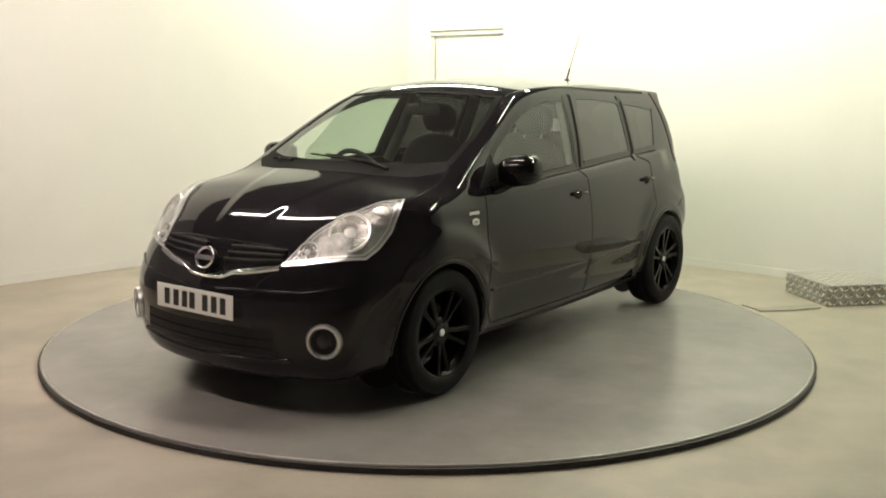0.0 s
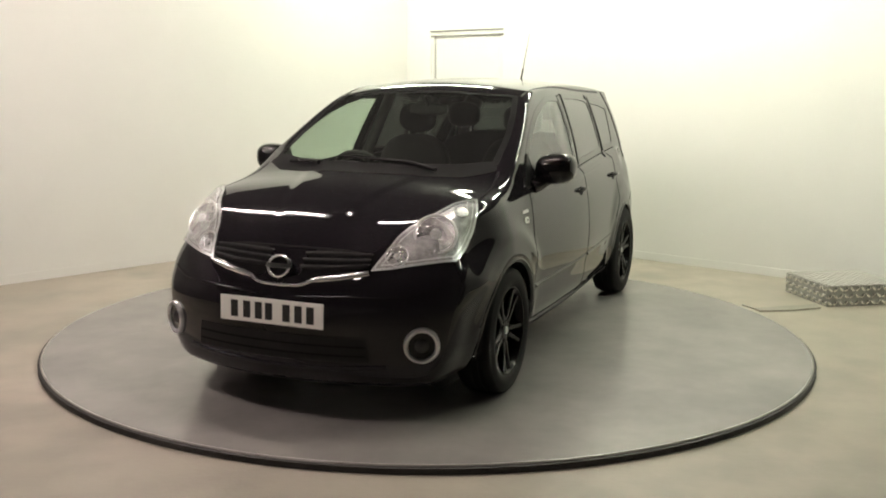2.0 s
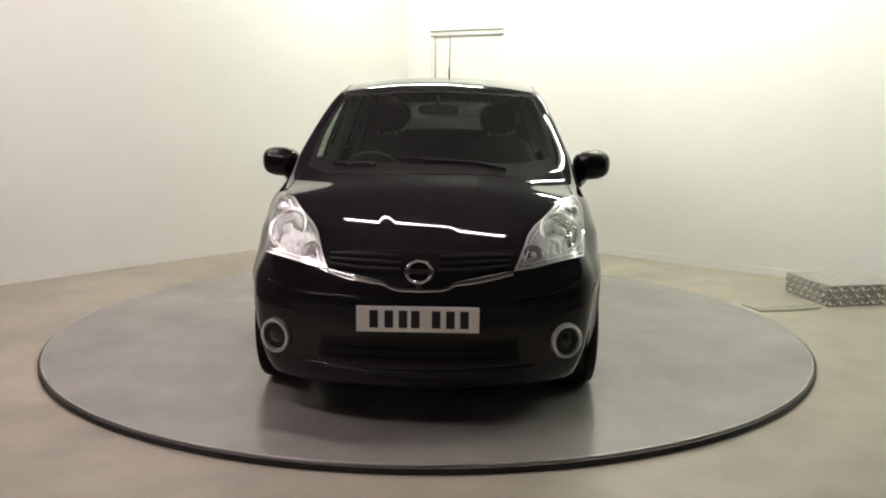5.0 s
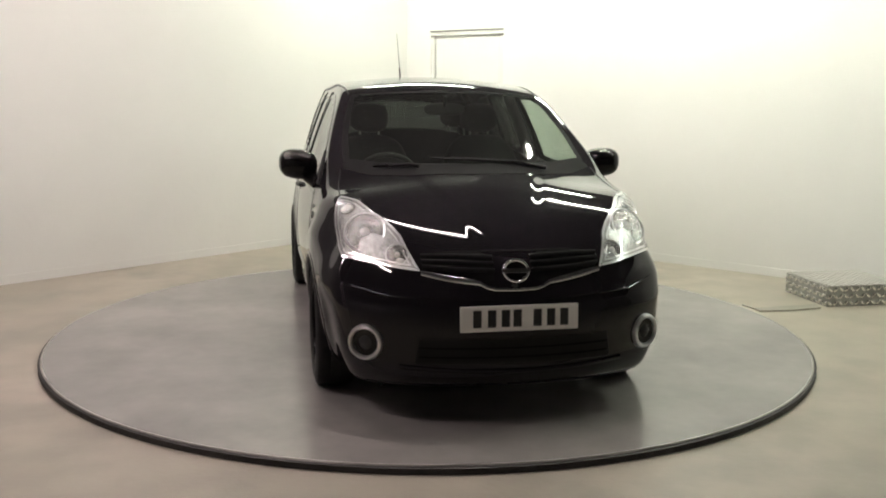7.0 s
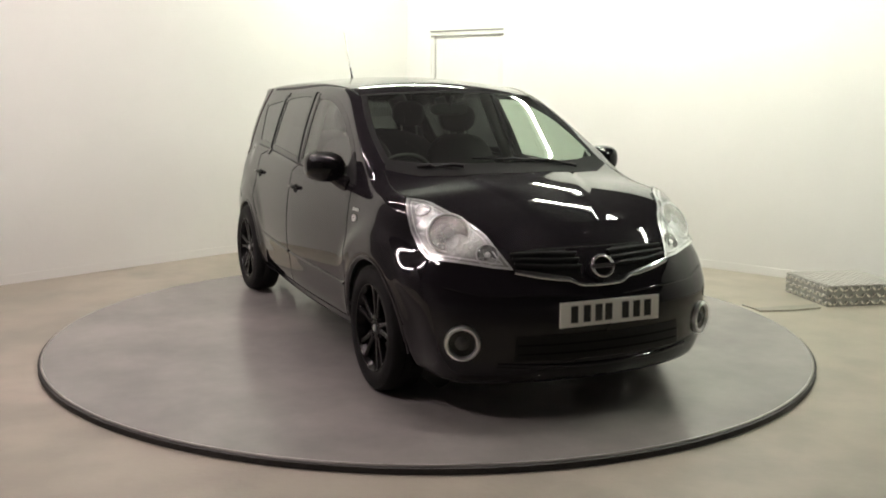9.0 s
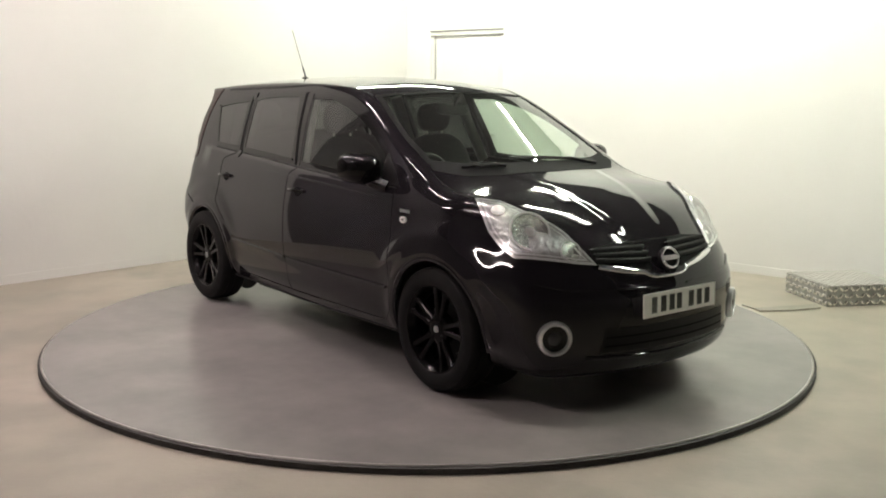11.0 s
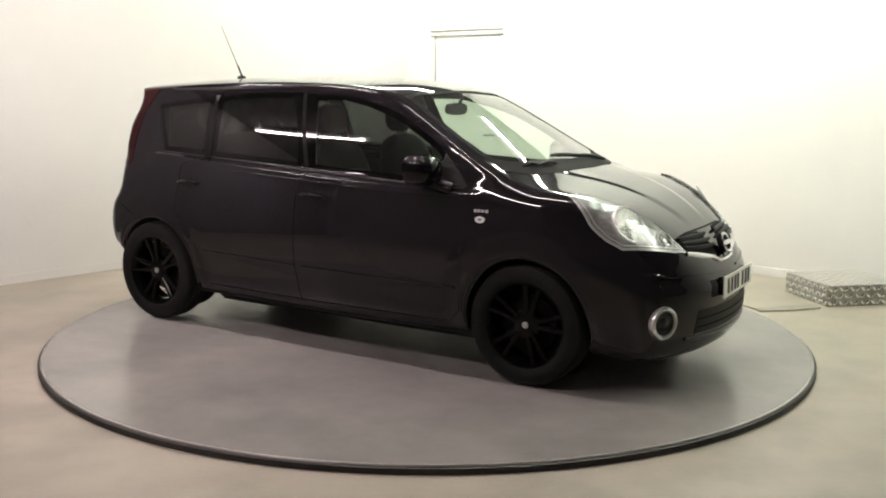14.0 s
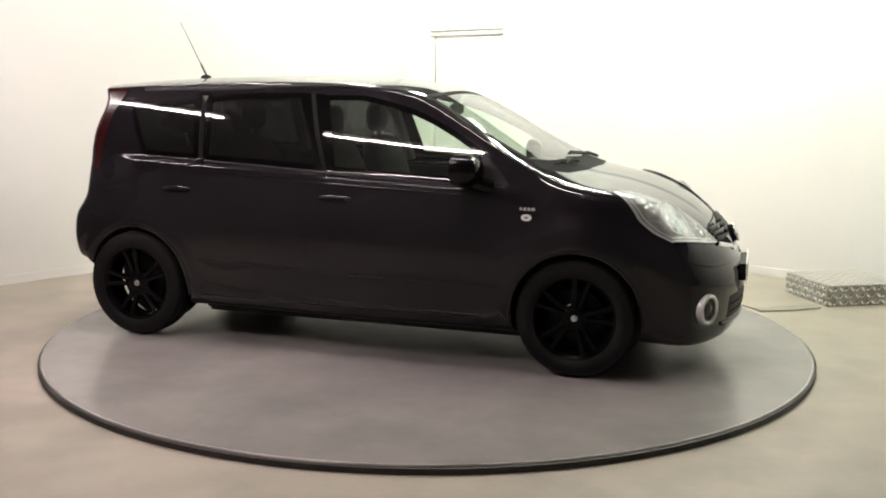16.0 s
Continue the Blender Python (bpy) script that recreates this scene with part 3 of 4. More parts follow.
# wheel arch lips and liners
for cx in (1.3, -1.3):
    for s, F in ((1, LEFT), (-1, RIGHT)):
        arc = [(cx + 0.343 * math.cos(a), 0.31 + 0.343 * math.sin(a)) for a in np.linspace(-0.14, math.pi + (-0.34 if cx < 0 else 0.14), 40)]
        ribbon("arch_lip", F, side2(arc, s), (0.022,), M_PAINT, CAR, 0.004, 0.02, crown=0.004)
        bm = bmesh.new()
        prev = None
        for a in np.linspace(-0.12, math.pi + (-0.34 if cx < 0 else 0.2), 32):
            q = [bm.verts.new((cx + 0.336 * math.cos(a), s * yy, 0.31 + 0.336 * math.sin(a))) for yy in (0.80 if cx > 0 else 0.77, 0.50)]
            if prev:
                bm.faces.new((prev[0], q[0], q[1], prev[1]))
            prev = q
        part("arch_liner", bm, M_TRIM, CAR, "", True)
        bm = bmesh.new()
        lathe(bm, [(0.0, 0.0), (0.35 if cx > 0 else 0.29, 0.0), (0.35 if cx > 0 else 0.29, 0.01), (0.0, 0.01)], 40, Matrix.Translation((cx, s * 0.50, 0.33)) @ pose(0, 0, 0, -90 * s))
        part("arch_liner", bm, M_TRIM, CAR)
# ---------------------------------------------------------------- wheels
def wheel(parent, cx, s, turn):
    hub = new("wheel")
    hub.parent = parent
    hub.matrix_basis = Matrix.Translation((cx, s * 0.735, 0.307)) @ pose(0, 0, 0, -90 * s) @ pose(0, 0, 0, 0, 0, turn)
    bm = bmesh.new()
    lathe(bm, [(0.212, -0.085), (0.235, -0.095), (0.275, -0.097), (0.298, -0.085), (0.306, -0.06), (0.307, -0.02), (0.304, -0.017), (0.304, -0.012), (0.307, -0.009),
               (0.307, 0.022), (0.304, 0.025), (0.304, 0.03), (0.306, 0.033), (0.304, 0.06), (0.298, 0.078), (0.290, 0.084), (0.288, 0.0825), (0.262, 0.092), (0.236, 0.092), (0.216, 0.082), (0.210, 0.075)], 72, close=True)
    part("tyre", bm, M_TYRE, hub, "black rubber tyre", True)
    bm = bmesh.new()
    lathe(bm, [(0.205, -0.085), (0.216, -0.088), (0.213, -0.06), (0.185, -0.03), (0.182, 0.04), (0.196, 0.065), (0.208, 0.082), (0.214, 0.083), (0.217, 0.078), (0.213, 0.07)], 60, close=True)
    part("rim", bm, M_ALLOY, hub, "gloss black alloy rim", True)
    for i in range(5):
        bm = bmesh.new()
        for sgn in (-1, 1):
            prev = None
            for r, w, h, off in ((0.045, 0.020, 0.060, 0.014), (0.09, 0.017, 0.064, 0.018), (0.14, 0.016, 0.067, 0.027), (0.18, 0.018, 0.071, 0.036), (0.207, 0.022, 0.076, 0.042)):
                ring = []
                for dy, dz in ((-w, -0.03), (-w, -0.006), (-w * 0.6, 0.0), (w * 0.6, 0.0), (w, -0.006), (w, -0.03)):
                    ring.append(bm.verts.new((r, sgn * off + dy * 0.85, h + dz)))
                if prev:
                    for k in range(5):
                        bm.faces.new((prev[k], prev[k + 1], ring[k + 1], ring[k]))
                prev = ring
        bmesh.ops.rotate(bm, verts=bm.verts, cent=(0, 0, 0), matrix=Matrix.Rotation(i * 2 * math.pi / 5, 3, "Z"))
        part("spoke", bm, M_ALLOY, hub, "", True)
    bm = bmesh.new()
    lathe(bm, [(0.0, 0.01), (0.078, 0.01), (0.074, 0.052), (0.060, 0.061), (0.034, 0.063), (0.0, 0.063)], 40)
    part("hub", bm, M_ALLOY, hub, "", True)
    bm = bmesh.new()
    lathe(bm, [(0.0, 0.06), (0.017, 0.06), (0.016, 0.067), (0.012, 0.069), (0.0, 0.069)], 28)
    part("centre_cap", bm, M_SATIN, hub, "small grey round centre cap", True)
    for i in range(4):
        bm = bmesh.new()
        a = math.pi / 4 + i * math.pi / 2
        lathe(bm, [(0.0, 0.05), (0.0095, 0.05), (0.0095, 0.064), (0.006, 0.067), (0.0, 0.067)], 6, Matrix.Translation((0.052 * math.cos(a), 0.052 * math.sin(a), 0)))
        part("wheel_nut", bm, M_ALLOY, hub)
    bm = bmesh.new()
    lathe(bm, [(0.0, -0.035), (0.135, -0.035), (0.135, -0.012), (0.05, -0.01), (0.0, -0.01)], 40)
    part("brake_disc", bm, M_TRIM, hub)
    return hub


wheel(CAR, 1.3, 1, 20)
wheel(CAR, 1.3, -1, 8)
wheel(CAR, -1.3, 1, 50).location.y = 0.720
wheel(CAR, -1.3, -1, 30).location.y = -0.720


# ---------------------------------------------------------------- lamps
HEAD = [(1.455, 0.700, 0.952), (1.55, 0.622, 0.938), (1.66, 0.566, 0.896), (1.76, 0.494, 0.846), (1.815, 0.464, 0.811), (1.888, 0.438, 0.748), (1.962, 0.398, 0.671),
        (1.925, 0.49, 0.680), (1.83, 0.645, 0.704), (1.765, 0.725, 0.712), (1.70, 0.744, 0.760), (1.62, 0.750, 0.83), (1.535, 0.730, 0.90)]


def dome(bm, centre, axis, prof, n=32):
    lathe(bm, prof, n, Matrix.Translation(centre) @ Vector(axis).to_track_quat("Z", "Y").to_matrix().to_4x4())


for s in (1, -1):
    F = Face((0.72, 0.52 * s, 0.46), (1.25, 0.25 * s, 0.55))
    poly = F.flat([(x, y * s, z) for x, y, z in HEAD])
    lamp = new("headlamp")
    lamp.parent = CAR
    lamp["label"] = "large swept clear headlamp with chrome reflectors"
    panel("reflector_bowl", F, inset(poly, 0.006), M_LAMPBACK, lamp, 0.003, 0.02, "silver lamp backing", rim=0.004)
    band("lamp_bezel", F, inset(poly, 0.002), 0.010, M_LAMPCHROME, lamp, 0.009, 0.015, "bright chrome edge")
    panel("lens_cover", F, poly, M_LENS, lamp, 0.013, 0.02, "clear plastic lens cover", rim=0.012)
    for cxyz, r in (((1.748, 0.618 * s, 0.822), 0.099), ((1.882, 0.492 * s, 0.736), 0.053)):
        ab = F.flat([cxyz])
        P, N = F.on(ab, 0.0)
        ax = Vector(N[0]) * 0.75 + Vector((0.95, 0.15 * s, 0.1)) * 0.25
        c = Vector(P[0])
        bm = bmesh.new()
        dome(bm, c, ax, [(r * 0.84, 0.002), (r * 0.88, 0.0085), (r * 0.96, 0.010), (r, 0.006), (r, 0.0)], 40)
        bm.faces.ensure_lookup_table()
        part("reflector_ring", bm, M_LAMPCHROME, lamp, "chrome ring", True)
        bm = bmesh.new()
        dome(bm, c, ax, [(0.0, 0.0045), (r * 0.3, 0.005), (r * 0.6, 0.0062), (r * 0.86, 0.0075), (r * 0.86, 0.002)], 40)
        part("reflector", bm, M_LAMPIN if r > 0.05 else M_LAMPIN2, lamp, "", True)
        bm = bmesh.new()
        dome(bm, c, ax, [(0.0, 0.012), (r * 0.12, 0.011), (r * 0.24, 0.008), (r * 0.26, 0.005), (0.0, 0.005)], 24)
        part("bulb_cap", bm, M_LAMPCHROME, lamp, "", True)
    # inner contour and upper indicator bowl
    band("lamp_contour", F, inset(poly, 0.022), 0.006, M_LAMPCHROME, lamp, 0.008, 0.015, "bright inner contour line")
    P, N = F.on(F.flat([(1.585, 0.668 * s, 0.898)]), 0.0)
    bm = bmesh.new()
    dome(bm, Vector(P[0]), N[0], [(0.0, 0.007), (0.02, 0.0075), (0.030, 0.009), (0.034, 0.006), (0.034, 0.0)], 24)
    part("indicator_bowl", bm, M_LAMPIN, lamp, "", True)
    # fog lamp
    fog = new("fog_lamp")
    fog.parent = CAR
    P, N = FRONT.on([(0.637 * s, 0.370)], 0.0)
    ax = (Vector(N[0]) * 0.7 + Vector((0.9, 0.25 * s, 0.02)) * 0.3).normalized()
    c = Vector(P[0]) + ax * 0.006
    bm = bmesh.new()
    dome(bm, c, ax, [(0.060, -0.03), (0.058, 0.006), (0.062, 0.014), (0.069, 0.017), (0.076, 0.013), (0.079, 0.004), (0.079, -0.03)], 48)
    for f in [f for f in bm.faces if len(f.verts) > 4]:
        bm.faces.remove(f)
    part("fog_lamp_ring", bm, M_SATIN, fog, "bright silver ring", True)
    bm = bmesh.new()
    dome(bm, c, ax, [(0.0, 0.001), (0.03, 0.002), (0.059, 0.005), (0.059, -0.02), (0.0, -0.02)], 40)
    part("fog_lamp_bowl", bm, M_LAMPD, fog, "dark fog lamp glass", True)
    bm = bmesh.new()
    dome(bm, c, ax, [(0.0, 0.016), (0.012, 0.0145), (0.024, 0.010), (0.032, 0.003), (0.032, 0.0), (0.0, 0.0)], 28)
    part("fog_lamp_lens", bm, M_LAMPD2, fog, "", True)
    # tail lamp up the rear pillar
    FT = Face((-0.75, 0.66 * s, 0.0), (-1.1, 0.2 * s, 0.9))
    tl = [(-1.47, 0.545 * s, 1.437), (-1.545, 0.605 * s, 1.28), (-1.585, 0.67 * s, 1.09), (-1.61, 0.73 * s, 0.965), (-1.66, 0.70 * s, 0.955), (-1.66, 0.62 * s, 1.08), (-1.62, 0.545 * s, 1.28), (-1.56, 0.47 * s, 1.437)]
    panel("tail_lamp", FT, FT.flat(tl), M_TAIL, CAR, 0.004, 0.02, "tall red tail lamp", rim=0.008)

# ---------------------------------------------------------------- nose: grille, chrome, badge, plate
GR = [(0.395, 0.735), (0.26, 0.748), (0.12, 0.746), (0.085, 0.70), (0.088, 0.640), (0.118, 0.628), (0.15, 0.640), (0.28, 0.660), (0.385, 0.678), (0.42, 0.700)]
for s in (1, -1):
    panel("grille_panel", FRONT, [(y * s, z) for y, z in GR], M_GAP, CAR, 0.002, 0.015, "black grille mesh", rim=0.0)
    for z0, z1 in ((0.731, 0.731), (0.706, 0.712), (0.680, 0.692)):
        ribbon("grille_slat", FRONT, [(0.085 * s, z0 - 0.006), (0.25 * s, z0), (0.395 * s, z1)], (0.015,), M_TRIM, CAR, 0.016, 0.02, crown=0.008)
    ribbon("chrome_strip", FRONT, [(0.40 * s, 0.669), (0.28 * s, 0.648), (0.155 * s, 0.628), (0.125 * s, 0.612)], (0.018, 0.024, 0.022, 0.010), M_CHROME, CAR, 0.010, 0.012, "chrome grille trim", crown=0.005)
ribbon("chrome_strip", FRONT, [(0.126, 0.611), (0.09, 0.603), (0.0, 0.600), (-0.09, 0.603), (-0.126, 0.611)], (0.010,), M_CHROME, CAR, 0.010, 0.012, "thin chrome grille trim", crown=0.003)
ribbon("shut_line", FRONT, [(0.40, 0.738), (0.26, 0.752), (0.0, 0.752), (-0.26, 0.752), (-0.40, 0.738)], (0.008,), M_GAP, CAR, 0.0015, 0.02)
# bumper swage line and intake bars
for s in (1, -1):
    ribbon("bumper_swage", FRONT, [(0.69 * s, 0.606), (0.56 * s, 0.576), (0.35 * s, 0.572), (0.10 * s, 0.560)], (0.010,), M_PAINT, CAR, 0.004, 0.02, crown=0.004)
for z in (0.32, 0.36):
    ribbon("intake_bar", FRONT, [(0.42, z), (0.2, z), (0.0, z), (-0.2, z), (-0.42, z)], (0.008,), M_GAP, CAR, 0.006, 0.03)
P, N = FRONT.on(resample([(0.50, 0.272), (0.25, 0.258), (0.0, 0.254), (-0.25, 0.258), (-0.50, 0.272)], 0.04, False), 0.0)
bm = bmesh.new()
tube(bm, [Vector(p) for p in P], 0.011, 10)
part("intake_lip", bm, M_PAINT, CAR, "", True)
panel("intake_mesh", FRONT, [(-0.44, 0.288), (0.44, 0.288), (0.42, 0.402), (-0.42, 0.402)], M_TRIM, CAR, 0.002, 0.02, "black lower intake mesh", rim=0.0)

badge = new("badge")
badge.parent = CAR
mb = Matrix.Translation((2.047, 0, 0.684)) @ pose(0, 0, 0, 0, 68, 0)
badge.matrix_basis = mb
bm = bmesh.new()
tube(bm, [(0.047 * math.sin(a), 0.053 * math.cos(a), 0.0) for a in np.linspace(0, 2 * math.pi, 40, endpoint=False)], 0.0075, 10, closed=True)
part("badge_ring", bm, M_CHROME, badge, "chrome ring emblem", True)
bm = bmesh.new()
box(bm, (-0.011, -0.064, -0.004), (0.011, 0.064, 0.007), None, 0.003)
part("badge_bar", bm, M_CHROME, badge, "plain chrome bar")
bm = bmesh.new()
lathe(bm, [(0.0, -0.03), (0.05, -0.03), (0.048, -0.006), (0.0, -0.004)], 32)
part("badge_base", bm, M_GAP, badge)

plate = new("number_plate")
plate.parent = CAR
plate["label"] = "white number plate with plain dark bars"
plate.matrix_basis = Matrix.Translation((2.116, 0, 0.494)) @ pose(0, 0, 0, 0, -2, 0)
bm = bmesh.new()
box(bm, (0.0, -0.26, -0.0555), (0.006, 0.26, 0.0555), None, 0.002)
part("plate_board", bm, M_PLATE, plate, "white plastic board")
for y in (-0.186, -0.122, -0.062, -0.010, 0.078, 0.138, 0.197):
    bm = bmesh.new()
    box(bm, (0.0055, y - 0.018, -0.037), (0.0075, y + 0.018, 0.037))
    part("dark_bar", bm, M_INK, plate)
bm = bmesh.new()
box(bm, (-0.06, -0.2, -0.045), (0.0, 0.2, 0.045))
part("plate_plinth", bm, M_TRIM, plate)

# ---------------------------------------------------------------- door mirrors, handles, emblems, aerial, wipers
def super_pod(bm, centre, rad, e=2.8, nu=28, nv=18, m=None):
    def sp(v, k):
        return math.copysign(abs(v) ** (2 / k), v)
    rows = []
    for j in range(nv + 1):
        b = -math.pi / 2 + math.pi * j / nv
        rows.append([bm.verts.new((centre[0] + rad[0] * sp(math.cos(b), e) * sp(math.cos(2 * math.pi * i / nu), e),
                                   centre[1] + rad[1] * sp(math.cos(b), e) * sp(math.sin(2 * math.pi * i / nu), e),
                                   centre[2] + rad[2] * sp(math.sin(b), e))) for i in range(nu)])
    for a, b in zip(rows[:-1], rows[1:]):
        for i in range(nu):
            bm.faces.new((a[i], a[(i + 1) % nu], b[(i + 1) % nu], b[i]))
    vs = [v for r in rows for v in r]
    bmesh.ops.remove_doubles(bm, verts=vs, dist=1e-5)


for s in (1, -1):
    mir = new("door_mirror")
    mir.parent = CAR
    bm = bmesh.new()
    super_pod(bm, (0, 0, 0), (0.105, 0.103, 0.080), 2.7)
    for v in bm.verts:
        v.co.x -= 0.11 * abs(v.co.y + 0.105 * s)
        v.co.z += 0.06 * v.co.y * s
        if v.co.x < -0.05:
            v.co.x = -0.05
    mir.matrix_basis = Matrix.Translation((0.725, 0.858 * s, 1.046))
    part("mirror_shell", bm, M_RIMPAINT, mir, "gloss black mirror shell", True)
    bm = bmesh.new()
    box(bm, (-0.054, -0.085, -0.052), (-0.050, 0.085, 0.052), None, 0.0015)
    part("mirror_glass", bm, M_CHROME, mir)
    bm = bmesh.new()
    tube(bm, [(0.01, -0.03 * s, -0.045), (0.06, -0.07 * s, -0.075), (0.12, -0.10 * s, -0.095)], [0.034, 0.038, 0.040], 12)
    part("mirror_arm", bm, M_RIMPAINT, mir, "", True)
    # black corner patch that carries the mirror
    F = LEFT if s > 0 else RIGHT
    panel("mirror_patch", F, side2([(0.945, 0.965), (0.80, 0.968), (0.775, 1.05), (0.785, 1.13), (0.875, 1.045)], s), M_TRIM, CAR, 0.007, 0.02)
    for hx, hz, k in ((0.008, 0.862, 1), (-0.997, 0.872, 3)):
        dp = SKIN_PARTS[k if s > 0 else k + 1]
        # flat dark oval for the shade of the recess behind the handle
        e = [(hx + 0.045 * math.cos(a), hz + 0.026 * math.sin(a)) for a in np.linspace(0, 2 * math.pi, 20, endpoint=False)]
        panel("handle_pocket_shade", F, side2(e, s), M_GAP, dp, 0.0015, 0.012, rim=0.0)
        P, N = F.on(side2([(hx + 0.07, hz + 0.004), (hx + 0.04, hz + 0.006), (hx, hz + 0.007), (hx - 0.06, hz + 0.006), (hx - 0.11, hz + 0.002)], s), 0.0)
        bm = bmesh.new()
        tube(bm, [Vector(p) + Vector(n) * d for p, n, d in zip(P, N, (0.004, 0.020, 0.026, 0.024, 0.004))], [0.009, 0.012, 0.012, 0.012, 0.010], 10)
        part("door_handle", bm, M_RIMPAINT, dp, "gloss black pull handle", True)
    # wing emblem: bright bars above an oval side lamp
    e = [(1.042 + 0.028 * math.cos(a), 0.812 + 0.017 * math.sin(a)) for a in np.linspace(0, 2 * math.pi, 24, endpoint=False)]
    panel("side_repeater", F, side2(e, s), M_PLATE, CAR, 0.006, 0.01, "small oval clear side lamp", rim=0.008)
    e = [(1.042 + 0.012 * math.cos(a), 0.812 + 0.006 * math.sin(a)) for a in np.linspace(0, 2 * math.pi, 16, endpoint=False)]
    panel("repeater_centre", F, side2(e, s), M_GREY, CAR, 0.008, 0.006, "", rim=0.002)
    for k, (x0, x1) in enumerate(((1.005, 1.018), (1.024, 1.040), (1.046, 1.060), (1.066, 1.084))):
        panel("emblem_bar", F, side2([(x0, 0.848), (x1, 0.847), (x1, 0.862), (x0, 0.863)], s), M_SATIN, CAR, 0.004, 0.006, "", rim=0.003)
    # wiper
    P, N = TOP.on(top2([(1.20, 0.05 + 0.33 * s), (1.165, -0.05 + 0.28 * s), (1.16, -0.22 + 0.20 * s), (1.13, -0.32 + 0.12 * s)]), 0.016)
    wip = new("wiper")
    wip.parent = CAR
    bm = bmesh.new()
    tube(bm, [Vector(p) for p in P], [0.010, 0.008, 0.006, 0.005], 8)
    part("wiper_arm", bm, M_TRIM, wip, "", True)
    P, N = TOP.on(top2([(1.165, 0.02 + 0.30 * s), (1.145, -0.12 + 0.25 * s), (1.12, -0.30 + 0.20 * s)]), 0.007)
    bm = bmesh.new()
    tube(bm, [Vector(p) for p in P], 0.006, 6)
    part("wiper_blade", bm, M_GAP, wip, "", True)

aer = new("aerial")
aer.parent = CAR
bm = bmesh.new()
super_pod(bm, (-1.27, 0, 1.512), (0.035, 0.022, 0.016), 2.2, 20, 10)
part("aerial_base", bm, M_TRIM, aer, "", True)
bm = bmesh.new()
tube(bm, [(-1.262, 0, 1.515), (-1.307, 0, 1.60)], [0.007, 0.0055], 8)
part("aerial_foot", bm, M_TRIM, aer, "", True)
bm = bmesh.new()
tube(bm, [(-1.307, 0, 1.60), (-1.445, 0, 1.86)], [0.0042, 0.003], 6)
part("aerial_mast", bm, M_GREY, aer, "thin whip aerial", True)

# ---------------------------------------------------------------- cabin
bm = bmesh.new()
box(bm, (-0.96, -0.70, 0.22), (0.95, 0.70, 0.30), None, 0.02)
part("cabin_floor", bm, M_CLOTH, CAR)
bm = bmesh.new()
box(bm, (-1.72, -0.48, 0.45), (-0.98, 0.48, 0.50), None, 0.015)
part("boot_floor", bm, M_CLOTH, CAR)
# slab added below the sills to keep light off the deck under the car
bm = bmesh.new()
box(bm, (-0.95, -0.60, 0.135), (1.02, 0.60, 0.21), None, 0.02)
part("underfloor_light_block", bm, M_TRIM, CAR, "black underfloor slab, added to block light under the car")
bm = bmesh.new()
box(bm, (-1.72, 0.05, 0.20), (-1.42, 0.50, 0.34), None, 0.05)
tube(bm, [(-1.45, 0.12, 0.25), (-1.15, 0.10, 0.22), (-0.85, 0.08, 0.17)], 0.026, 10)
part("silencer", bm, M_STEELD, CAR, "dull steel exhaust silencer")
bm = bmesh.new()
tube(bm, [(-1.3, -0.62, 0.29), (-1.18, -0.40, 0.24), (-1.18, 0.40, 0.24), (-1.3, 0.62, 0.29)], 0.045, 12)
part("rear_axle", bm, M_TRIM, CAR)
bm = bmesh.new()
box(bm, (0.72, -0.70, 0.55), (1.16, 0.70, 0.90), None, 0.06)
for v in bm.verts:
    if v.co.z > 0.8:
        v.co.z += 0.07 + (0.06 if v.co.x < 0.9 else 0)
part("dashboard", bm, M_DASH, CAR, "dark grey dashboard", True)
bm = bmesh.new()
super_pod(bm, (0.80, -0.36, 0.995), (0.13, 0.17, 0.055), 2.4)
part("instrument_hood", bm, M_DASH, CAR, "", True)
sw = new("steering_wheel")
sw.parent = CAR
sw.matrix_basis = Matrix.Translation((0.56, -0.36, 0.93)) @ pose(0, 0, 0, 0, -62, 0)
bm = bmesh.new()
tube(bm, [(0.18 * math.cos(a), 0.18 * math.sin(a), 0) for a in np.linspace(0, 2 * math.pi, 48, endpoint=False)], 0.015, 10, closed=True)
part("wheel_rim", bm, M_DASH, sw, "", True)
bm = bmesh.new()
super_pod(bm, (0, 0, -0.02), (0.07, 0.075, 0.035), 2.5)
box(bm, (-0.02, -0.17, -0.02), (0.02, 0.17, 0.0), None, 0.006)
box(bm, (-0.17, -0.02, -0.02), (0.0, 0.02, 0.0), None, 0.006)
part("wheel_boss", bm, M_DASH, sw, "", True)
bm = bmesh.new()
tube(bm, [(0, 0, -0.03), (0, 0, -0.30)], 0.035, 12)
part("steering_column", bm, M_DASH, sw, "", True)


def seat(name, x, y, width):
    st = new(name)
    st.parent = CAR
    st.matrix_basis = Matrix.Translation((x, y, 0))
    bm = bmesh.new()
    super_pod(bm, (0.0, 0, 0.50), (0.27, width / 2, 0.11), 3.2)
    part("seat_cushion", bm, M_CLOTH, st, "", True)
    bm = bmesh.new()
    super_pod(bm, (0, 0, 0), (0.095, width / 2, 0.34), 3.0)
    bmesh.ops.transform(bm, matrix=Matrix.Translation((-0.33, 0, 0.83)) @ pose(0, 0, 0, 0, -16, 0), verts=bm.verts)
    part("seat_back", bm, M_CLOTH, st, "", True)
    return st


